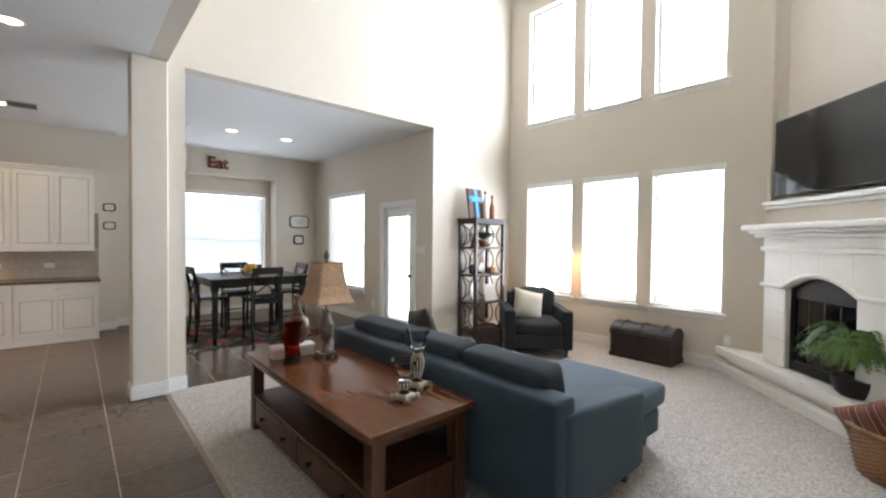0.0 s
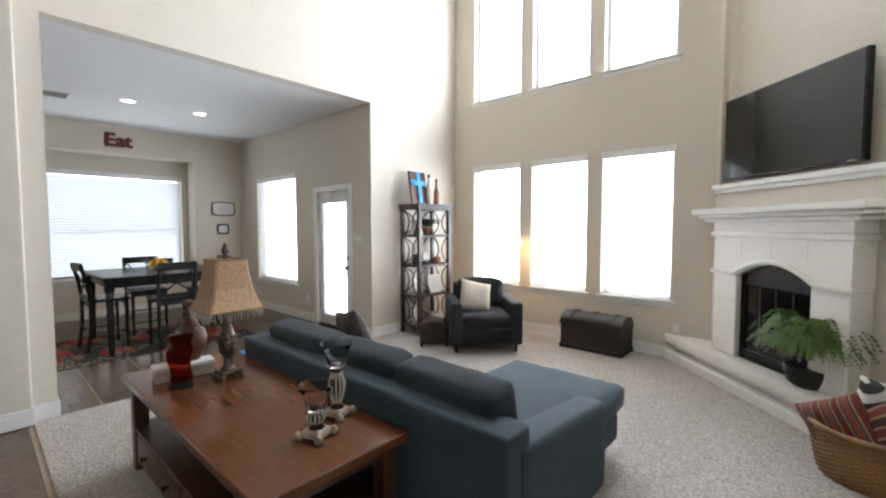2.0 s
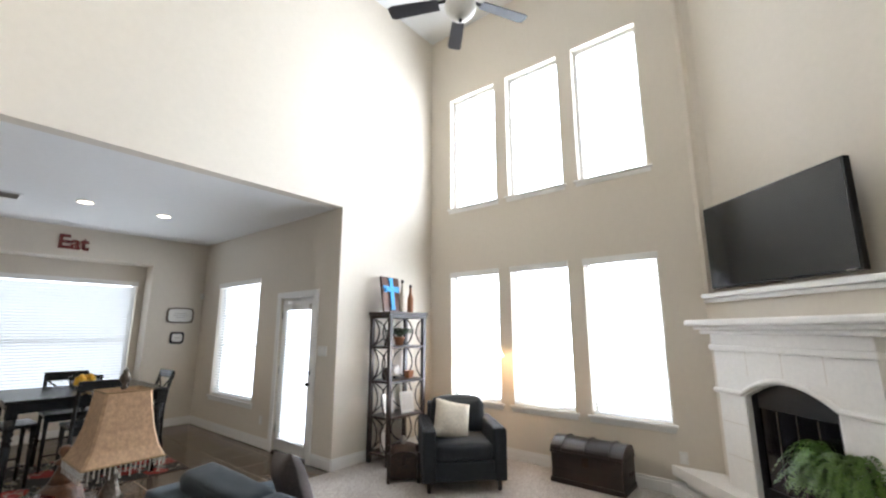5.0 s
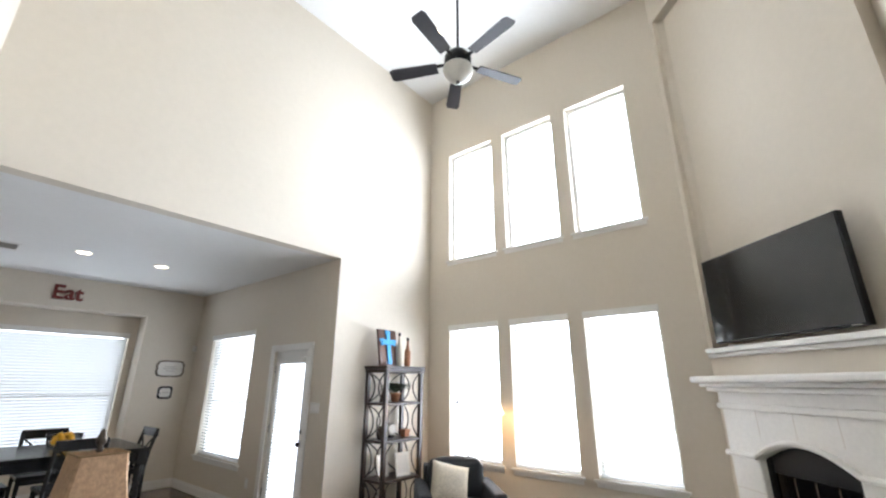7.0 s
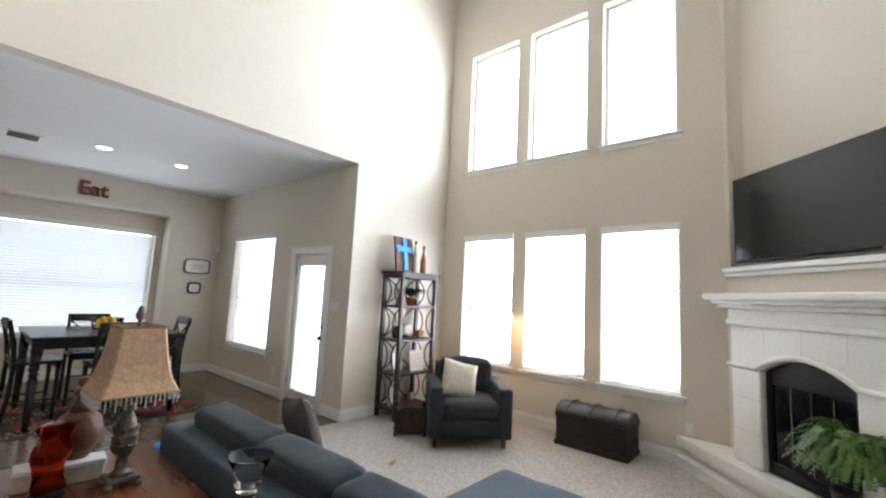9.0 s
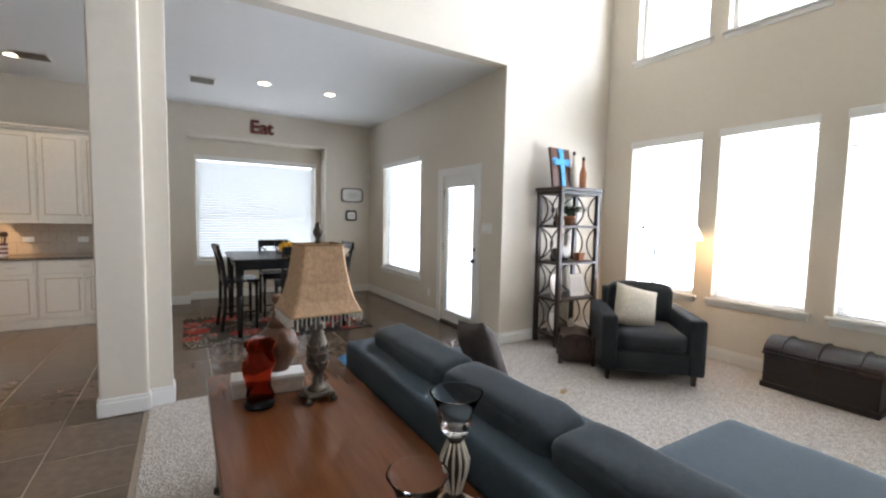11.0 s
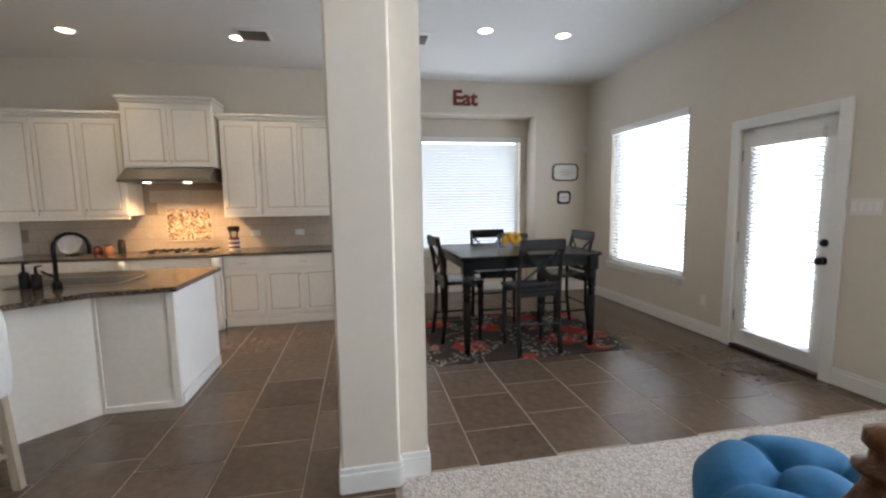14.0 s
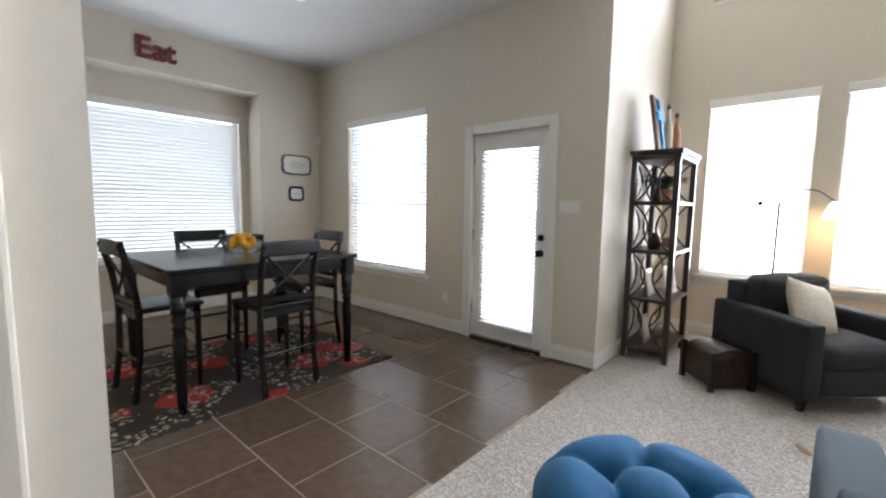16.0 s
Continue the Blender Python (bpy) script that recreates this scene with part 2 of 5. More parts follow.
def floral_rug(name):
    """Dark brown ground, large red blooms, clusters of cream and grey petals."""
    m = material(name, (0.035, 0.024, 0.018), 0.95, vary=0.2, scale=20, bump=0.4, bump_scale=260)
    n, l = m.node_tree.nodes, m.node_tree.links
    b = n["Principled BSDF"]
    src = b.inputs["Base Color"].links[0].from_socket
    tc, warp, push = n.new("ShaderNodeTexCoord"), n.new("ShaderNodeTexNoise"), n.new("ShaderNodeVectorMath")
    warp.inputs["Scale"].default_value = 5
    push.operation = "MULTIPLY_ADD"
    push.inputs[1].default_value = (0.16, 0.16, 0)
    l.new(tc.outputs["Object"], warp.inputs["Vector"])
    l.new(warp.outputs["Color"], push.inputs[0])
    l.new(tc.outputs["Object"], push.inputs[2])

    def layer(scale, limit, color, below, cell=None, low=0.0):
        v, r, mx = n.new("ShaderNodeTexVoronoi"), n.new("ShaderNodeMath"), n.new("ShaderNodeMix")
        v.inputs["Scale"].default_value = scale
        l.new(push.outputs[0], v.inputs["Vector"])
        r.operation = "LESS_THAN"
        r.inputs[1].default_value = limit
        l.new(v.outputs["Distance"], r.inputs[0])
        fac = r.outputs[0]
        if cell is not None:
            g, q = n.new("ShaderNodeMath"), n.new("ShaderNodeMath")
            g.operation, q.operation = "GREATER_THAN", "MULTIPLY"
            g.inputs[1].default_value = low
            l.new(cell, g.inputs[0])
            l.new(g.outputs[0], q.inputs[0])
            l.new(fac, q.inputs[1])
            fac = q.outputs[0]
        mx.data_type = "RGBA"
        mx.inputs[7].default_value = (*color, 1)
        l.new(fac, mx.inputs[0])
        l.new(below, mx.inputs[6])
        return mx.outputs[2]
    zone = n.new("ShaderNodeTexNoise")
    zone.inputs["Scale"].default_value, zone.inputs["Detail"].default_value = 3.4, 0
    l.new(tc.outputs["Object"], zone.inputs["Vector"])
    out = layer(2.5, 0.4, (0.3, 0.022, 0.014), src)
    out = layer(21, 0.33, (0.42, 0.37, 0.29), out, zone.outputs["Fac"], 0.45)
    out = layer(17, 0.3, (0.2, 0.2, 0.19), out, zone.outputs["Fac"], 0.5)
    out = layer(13, 0.2, (0.3, 0.2, 0.09), out, zone.outputs["Fac"], 0.6)
    l.new(out, b.inputs["Base Color"])
    return m


RUG = floral_rug("red_brown_floral_rug")
SPLASH = material("travertine_backsplash", (0.5, 0.42, 0.33), 0.5, vary=0.14, scale=10, bump=0.1)
MOSAIC = spotted("brown_mosaic", [(0.3, 0.2, 0.12), (0.55, 0.44, 0.32), (0.14, 0.09, 0.06), (0.62, 0.52, 0.4), (0.4, 0.28, 0.17)], 45, 0.3, 0.3)
LAMPGLOW = glowing("downlight_glow", (1.0, 0.84, 0.62), 9)
SHADEGLOW = glowing("frosted_lamp_glass", (1.0, 0.8, 0.58), 3.0)
HOODSTEEL = material("dark_brushed_steel", (0.3, 0.27, 0.24), 0.28, 1.0, vary=0.1)
BEADS = material("pale_glass_beads", (0.5, 0.46, 0.4), 0.15, vary=0.2)
FANGLASS = material("frosted_fan_glass", (0.72, 0.7, 0.64), 0.35)
FANBLADE = material("dark_fan_blade", (0.045, 0.042, 0.05), 0.4, vary=0.1)

# ---- building helpers ----


def link(name, bm, mat, parent=None, label="", smooth=False):
    me = bpy.data.meshes.new(name)
    bmesh.ops.recalc_face_normals(bm, faces=bm.faces)
    bm.to_mesh(me)
    bm.free()
    if smooth:
        for p in me.polygons:
            p.use_smooth = True
    me.materials.append(mat)
    ob = new(name, me)
    if parent:
        ob.parent = parent
    return tagged(ob, label)


def part(name, bm, material_, parent, label="", smooth=False):
    return link(name, bm, material_, parent, label, smooth)


def thing(name, label, category, x=0, y=0, z=0, rz=0, group="", kind=""):
    ob = new(name)
    ob.empty_display_size = 0.1
    ob.matrix_basis = pose(x, y, z, 0, 0, rz)
    return tagged(ob, label, category, group, kind)


def add_box(bm, lo, hi, bev=0.0, m=None, seg=2):
    vs = bmesh.ops.create_cube(bm, size=1)["verts"]
    for v in vs:
        v.co = Vector([lo[i] + (v.co[i] + 0.5) * (hi[i] - lo[i]) for i in range(3)])
    if bev:
        es = list({e for v in vs for e in v.link_edges})
        r = bmesh.ops.bevel(bm, geom=es, offset=bev, segments=seg, profile=0.5, affect="EDGES")
        vs = list({v for f in r["faces"] for v in f.verts})
    if m is not None:
        bmesh.ops.transform(bm, matrix=m, verts=vs)
    return bm


def box(lo, hi, bev=0.004, m=None, seg=2):
    return add_box(bmesh.new(), lo, hi, bev, m, seg)


def lathe(profile, n=20, m=None, bm=None):
    """Turned shape from (radius, height) pairs."""
    bm = bm or bmesh.new()
    rings = []
    for r, z in profile:
        rings.append([bm.verts.new((max(r, 0.0005) * math.cos(2 * math.pi * i / n), max(r, 0.0005) * math.sin(2 * math.pi * i / n), z)) for i in range(n)])
    for a, b in zip(rings, rings[1:]):
        for i in range(n):
            bm.faces.new((a[i], a[(i + 1) % n], b[(i + 1) % n], b[i]))
    bm.faces.new(rings[0][::-1])
    bm.faces.new(rings[-1])
    if m is not None:
        bmesh.ops.transform(bm, matrix=m, verts=[v for r in rings for v in r])
    return bm


def tube(points, r=0.01, n=8, bm=None, r2=None):
    bm = bm or bmesh.new()
    pts = [Vector(p) for p in points]
    rings = []
    for i, p in enumerate(pts):
        d = (pts[min(i + 1, len(pts) - 1)] - pts[max(i - 1, 0)]).normalized()
        side = d.cross(Vector((0, 0, 1)) if abs(d.z) < 0.9 else Vector((1, 0, 0))).normalized()
        up = side.cross(d)
        rr = r if r2 is None else r + (r2 - r) * i / (len(pts) - 1)
        rings.append([bm.verts.new(p + (side * math.cos(2 * math.pi * k / n) + up * math.sin(2 * math.pi * k / n)) * rr) for k in range(n)])
    for a, b in zip(rings, rings[1:]):
        for i in range(n):
            bm.faces.new((a[i], a[(i + 1) % n], b[(i + 1) % n], b[i]))
    bm.faces.new(rings[0][::-1])
    bm.faces.new(rings[-1])
    return bm


def prism(poly, z0, z1, bm=None, m=None):
    bm = bm or bmesh.new()
    lo = [bm.verts.new((x, y, z0)) for x, y in poly]
    hi = [bm.verts.new((x, y, z1)) for x, y in poly]
    bm.faces.new(lo[::-1])
    bm.faces.new(hi)
    for i in range(len(poly)):
        j = (i + 1) % len(poly)
        bm.faces.new((lo[i], lo[j], hi[j], hi[i]))
    if m is not None:
        bmesh.ops.transform(bm, matrix=m, verts=lo + hi)
    return bm


def cushion(lo, hi, puff=0.04, n=10, wrinkle=0.006, m=None, soft=0.045):
    """A soft block, its faces swollen and its edges rounded."""
    bm = bmesh.new()
    c = [(a + b) / 2 for a, b in zip(lo, hi)]
    h = [(b - a) / 2 for a, b in zip(lo, hi)]
    bmesh.ops.create_cube(bm, size=2)
    bmesh.ops.subdivide_edges(bm, edges=bm.edges[:], cuts=n, use_grid_fill=True)
    rad = min(soft, min(h) * 0.7)
    for v in bm.verts:
        p = Vector([math.copysign(1 - (1 - min(1, abs(c_))) ** 1.9, c_) for c_ in v.co])
        q = Vector([p[i] * h[i] for i in range(3)])
        inner = Vector([max(-(h[i] - rad), min(h[i] - rad, q[i])) for i in range(3)])
        d = q - inner
        if d.length > 1e-6:
            q = inner + d.normalized() * rad
        for i in range(3):
            j, k = (i + 1) % 3, (i + 2) % 3
            if abs(p[i]) > 0.999:
                q[i] += math.copysign(puff * (1 - p[j] ** 2) * (1 - p[k] ** 2) * min(1, 2 * h[i] / 0.3 + 0.3), p[i])
        w = Vector([q[i] + c[i] for i in range(3)])
        q += Vector((noise.noise(w * 9), noise.noise(w * 9 + Vector((7, 3, 1))), noise.noise(w * 9 + Vector((2, 9, 5))))) * wrinkle
        v.co = Vector([q[i] + c[i] for i in range(3)])
    if m is not None:
        bmesh.ops.transform(bm, matrix=m, verts=bm.verts)
    return bm


def pillow(w, h, thick=0.16, n=14):
    """A throw pillow standing in the xz plane, its corners drawn out."""
    bm = bmesh.new()
    top, bot = {}, {}
    for i in range(n + 1):
        for j in range(n + 1):
            u, v = 2 * i / n - 1, 2 * j / n - 1
            pinch = 1 - 0.07 * (1 - abs(u * v))
            t = thick / 2 * (max(0, (1 - u ** 4) * (1 - v ** 4))) ** 0.6
            x, z = u * w / 2 * (1 - 0.06 * (1 - v * v) * 0 - 0.05 * (1 - v * v) * abs(u)), v * h / 2 * (1 - 0.05 * (1 - u * u) * abs(v))
            r = noise.noise(Vector((x * 8, z * 8, w))) * 0.008
            top[i, j] = bm.verts.new((x, -t + r, z))
            bot[i, j] = bm.verts.new((x, t + r + 0.002, z))
    for i in range(n):
        for j in range(n):
            bm.faces.new((top[i, j], top[i + 1, j], top[i + 1, j + 1], top[i, j + 1]))
            bm.faces.new((bot[i, j], bot[i, j + 1], bot[i + 1, j + 1], bot[i + 1, j]))
    edge = [(i, 0) for i in range(n)] + [(n, j) for j in range(n)] + [(i, n) for i in range(n, 0, -1)] + [(0, j) for j in range(n, 0, -1)]
    for a, b in zip(edge, edge[1:] + edge[:1]):
        bm.faces.new((top[a], bot[a], bot[b], top[b]))
    return bm


def wall(name, axis, plane, thick, a0, a1, z0, z1, holes=(), mat=PAINT, label="beige painted drywall"):
    """A solid wall along one axis, with openings (a0, a1, z0, z1) through it."""
    xs = sorted({a0, a1, *[v for h in holes for v in h[:2]]})
    zs = sorted({z0, z1, *[v for h in holes for v in h[2:]]})
    bm, cache = bmesh.new(), {}

    def vert(a, d, z):
        k = (round(a, 4), d, round(z, 4))
        if k not in cache:
            t = plane + (thick if d else 0)
            cache[k] = bm.verts.new((t, a, z) if axis == "x" else (a, t, z))
        return cache[k]

    def solid(i, j):
        if not (0 <= i < len(xs) - 1 and 0 <= j < len(zs) - 1):
            return False
        x, z = (xs[i] + xs[i + 1]) / 2, (zs[j] + zs[j + 1]) / 2
        return not any(h[0] < x < h[1] and h[2] < z < h[3] for h in holes)
    for i in range(len(xs) - 1):
        for j in range(len(zs) - 1):
            if not solid(i, j):
                continue
            a, b, c, d = xs[i], xs[i + 1], zs[j], zs[j + 1]
            for s in (0, 1):
                bm.faces.new((vert(a, s, c), vert(b, s, c), vert(b, s, d), vert(a, s, d)))
            for di, dj, p, q in ((-1, 0, (a, c), (a, d)), (1, 0, (b, c), (b, d)), (0, -1, (a, c), (b, c)), (0, 1, (a, d), (b, d))):
                if not solid(i + di, j + dj):
                    bm.faces.new((vert(p[0], 0, p[1]), vert(q[0], 0, q[1]), vert(q[0], 1, q[1]), vert(p[0], 1, p[1])))
    return tagged(link(name, bm, mat), label, "wall", kind="structure")


def structure(name, bm, mat, label, category):
    return tagged(link(name, bm, mat), label, category, kind="structure")


# ---- the large structure ----
LOW, TALL = 3.15, 6.49
WX, NY, DX, EY, KY, COL = 6.946, 6.254, 5.209, 10.296, 10.05, 1.895
LIVING = [(5.03, 5.858), (4.03, 4.835), (3.018, 3.83)]
wall("wall_east", "x", WX, 0.16, 2.45, NY + 0.15, 0, TALL, [(a, b, 0.66, 2.434) for a, b in LIVING] + [(a, b, 3.435, 5.27) for a, b in LIVING], label="beige drywall with six tall windows")
wall("wall_north", "y", NY, 0.15, COL, WX, 0, TALL, [(2.043, DX, -0.1, LOW)], label="beige drywall over the breakfast opening")
wall("wall_breakfast_east", "x", DX, 0.16, NY + 0.15, EY + 0.5, 0, LOW, [(6.745, 7.565, -0.1, 2.04), (8.206, 9.61, 0.55, 2.38)], label="beige drywall with patio door and window")
wall("wall_breakfast_north", "y", EY, 0.35, 1.75, DX, 0, LOW, [(2.2, 4.369, -0.1, 2.684)], label="beige drywall with window niche")
wall("wall_window_niche", "y", EY + 0.35, 0.16, 2.1, 4.5, 0, 2.9, [(2.305, 4.267, 0.66, 2.409)], label="beige drywall behind the window niche")
wall("wall_kitchen_north", "y", KY, 0.24, -4.2, 1.75, 0, LOW, label="beige kitchen drywall")
wall("wall_kitchen_west", "x", -4.35, 0.15, -2.0, KY + 0.4, 0, LOW, label="beige kitchen drywall")
wall("wall_upper_west", "x", COL - 0.15, 0.15, -2.0, NY + 0.15, LOW, TALL, label="beige drywall over the hall opening")
# Two unseen walls added to close the room; the opening admits the fill.
wall("wall_south", "y", -2.15, 0.15, -4.2, 3.75, 0, TALL, [(-0.9, 1.3, 0.6, 2.6)], label="unseen beige drywall added behind the walk")
wall("wall_unseen_closure", "x", 3.6, 0.15, -2.0, 1.1, 0, TALL, label="beige drywall")
wall("wall_south_tv", "y", 0.95, 0.15, 3.75, 5.9, 0, TALL, label="beige drywall beside the fireplace")
structure("column", box((1.608, 6.19, 0), (COL, NY + 0.15, LOW), 0.012), PAINT, "square beige drywall column with rounded corners", "column")
structure("ceiling_low", box((-4.35, -2.15, LOW), (COL - 0.15, NY + 0.15, LOW + 0.15), 0), CEIL, "flat white ceiling over hall and kitchen", "ceiling")
structure("ceiling_kitchen", box((-4.35, NY + 0.15, LOW), (DX + 0.16, EY + 0.5, LOW + 0.15), 0), CEIL, "flat white ceiling over kitchen and breakfast", "ceiling")
structure("ceiling_tall", box((COL - 0.15, -2.15, TALL), (WX + 0.16, NY + 0.15, TALL + 0.15), 0), CEIL, "flat white double-height ceiling", "ceiling")
FLOOR = structure("floor", box((-4.35, -2.15, -0.2), (DX + 0.16, EY + 0.5, -0.002), 0), GROUT, "brown stone tile floor with tan grout", "floor")
structure("floor_carpet", box((COL, -2.0, -0.19), (WX, NY, 0.008), 0.006), CARPET, "speckled beige pile carpet", "carpet")

# the fireplace wall stands across the corner: s runs along it, o out into the room
P0, U, N = Vector((6.946, 2.53, 0)), Vector((-1, -1, 0)).normalized(), Vector((-1, 1, 0)).normalized()
DIAG = Matrix(((U.x, N.x, 0, P0.x), (U.y, N.y, 0, P0.y), (0, 0, 1, 0), (0, 0, 0, 1)))
bm = bmesh.new()
for lo, hi in (((-0.3, -0.3, 0), (1.95, 0.06, 1.9)), ((-0.3, -0.3, 5.95), (1.95, 0.06, TALL)), ((-0.3, -0.3, 1.9), (0.0, 0.06, 5.95)), ((1.68, -0.3, 1.9), (1.95, 0.06, 5.95)), ((0.0, -0.3, 1.9), (1.68, -0.06, 5.95))):
    add_box(bm, lo, hi, 0, DIAG)
structure("wall_fireplace", bm, PAINT, "angled beige chimney wall with recess", "wall")

# baseboards
BASE = 0.13


def baseboard(a, b, inward):
    a, b, q = Vector((*a, 0)), Vector((*b, 0)), Vector((*inward, 0))
    d = (b - a).normalized()
    m = Matrix(((d.x, q.x, 0, a.x), (d.y, q.y, 0, a.y), (0, 0, 1, 0.008), (0, 0, 0, 1)))
    bm = box((0, 0, 0), ((b - a).length, 0.014, BASE - 0.03), 0.002, m)
    add_box(bm, (0, 0, BASE - 0.03), ((b - a).length, 0.01, BASE), 0.004, m)
    structure("baseboard", bm, TRIM, "white painted baseboard", "baseboard")


baseboard((WX, 2.95), (WX, NY), (-1, 0))
baseboard((DX, NY), (WX, NY), (0, -1))
baseboard((DX, NY), (DX, 6.66), (-1, 0))
baseboard((DX, 7.65), (DX, EY), (-1, 0))
baseboard((4.369, EY), (DX, EY), (0, -1))
baseboard((2.2, EY + 0.35), (4.369, EY + 0.35), (0, -1))
baseboard((4.369, EY), (4.369, EY + 0.35), (-1, 0))
baseboard((1.53, KY), (1.75, KY), (0, -1))
baseboard((1.75, EY), (2.2, EY), (0, -1))
baseboard((1.6, 6.19), (COL, 6.19), (0, -1))
baseboard((1.608, 6.19), (1.608, NY + 0.15), (-1, 0))
baseboard((COL, 6.19), (COL, NY), (1, 0))
baseboard((COL + 0.014, NY), (2.05, NY), (0, -1))
baseboard((2.043, NY), (2.043, NY + 0.15), (1, 0))


def window(name, axis, plane, depth, a0, a1, z0, z1, label, blinds=True, mid=True, louvre=18):
    """A window in a wall that runs along one axis: frame, panes, stool, blinds. depth points outside."""
    t = thing(name, label, "window", kind="structure")

    def put(a, d, z):
        return (plane + d, a, z) if axis == "x" else (a, plane + d, z)

    def slab(pname, a, b, d0, d1, c, e, mat, bev=0.004, lab=""):
        p, q = put(a, d0, c), put(b, d1, e)
        return part(pname, box([min(i, j) for i, j in zip(p, q)], [max(i, j) for i, j in zip(p, q)], bev), mat, t, lab)
    s = 1 if depth > 0 else -1
    fo, fi = depth * 0.95, depth * 0.95 - s * 0.05
    f = 0.045
    slab("window_frame", a0, a0 + f, fi, fo, z0, z1, TRIM)
    slab("window_frame", a1 - f, a1, fi, fo, z0, z1, TRIM)
    slab("window_frame", a0 + f, a1 - f, fi, fo, z1 - f, z1, TRIM)
    slab("window_frame", a0 + f, a1 - f, fi, fo, z0, z0 + f, TRIM)
    zm = (z0 + z1) / 2 - 0.12
    mid and slab("meeting_rail", a0 + f, a1 - f, fi, fo, zm - 0.02, zm + 0.02, TRIM)
    for c, e in (((z0 + f, zm - 0.02), (zm + 0.02, z1 - f)) if mid else ((z0 + f, z1 - f),)):
        g = slab("pane", a0 + f, a1 - f, fo - s * 0.02, fo - s * 0.014, c, e, GLASS, 0)
        g.visible_shadow = False
    slab("window_sill", a0 - 0.05, a1 + 0.05, -s * 0.035, s * 0.03, z0 - 0.03, z0, TRIM, 0.006)
    slab("apron", a0 - 0.03, a1 + 0.03, -s * 0.012, 0, z0 - 0.08, z0 - 0.031, TRIM)
    if blinds:
        slab("valance", a0 - 0.01, a1 + 0.01, -s * 0.02, s * 0.05, z1 - 0.075, z1 + 0.005, TRIM, 0.006)
        slab("bottom_rail", a0 + 0.012, a1 - 0.012, s * 0.02, s * 0.06, z0 + 0.012, z0 + 0.03, BLIND)
        bm = bmesh.new()
        z = z0 + 0.05
        while z < z1 - 0.09:
            m = Matrix.Translation(put((a0 + a1) / 2, s * 0.04, z))
            w = (a1 - a0) / 2 - 0.012
            if axis == "x":
                add_box(bm, (-0.024, -w, -0.0015), (0.024, w, 0.0015), 0, m @ Matrix.Rotation(radians(louvre * s), 4, "Y"))
            else:
                add_box(bm, (-w, -0.024, -0.0015), (w, 0.024, 0.0015), 0, m @ Matrix.Rotation(radians(-louvre * s), 4, "X"))
            z += 0.044
        tagged(part("blind_slats", bm, BLIND, t, "white horizontal blind slats"), kind="stuff")
        for k in (0.18, 0.82):
            a = a0 + (a1 - a0) * k
            part("blind_cord", tube([put(a, s * 0.012, z0 + 0.02), put(a, s * 0.012, z1 - 0.07)], 0.0018, 5), BLIND, t)
    return t


k = 1
for a, b in LIVING:
    window("window_%d" % k, "x", WX, 0.16, a, b, 0.66, 2.434, "tall white living room window with open blinds", mid=False, louvre=6)
    window("window_%d" % (k + 1), "x", WX, 0.16, a, b, 3.435, 5.27, "upper white living room window, no blinds", blinds=False, mid=False)
    k += 2
window("window_7", "x", DX, 0.16, 8.206, 9.61, 0.55, 2.38, "white breakfast window with horizontal blinds", louvre=34)
window("window_8", "y", EY + 0.35, 0.16, 2.305, 4.267, 0.66, 2.409, "wide white breakfast window with horizontal blinds", louvre=54)


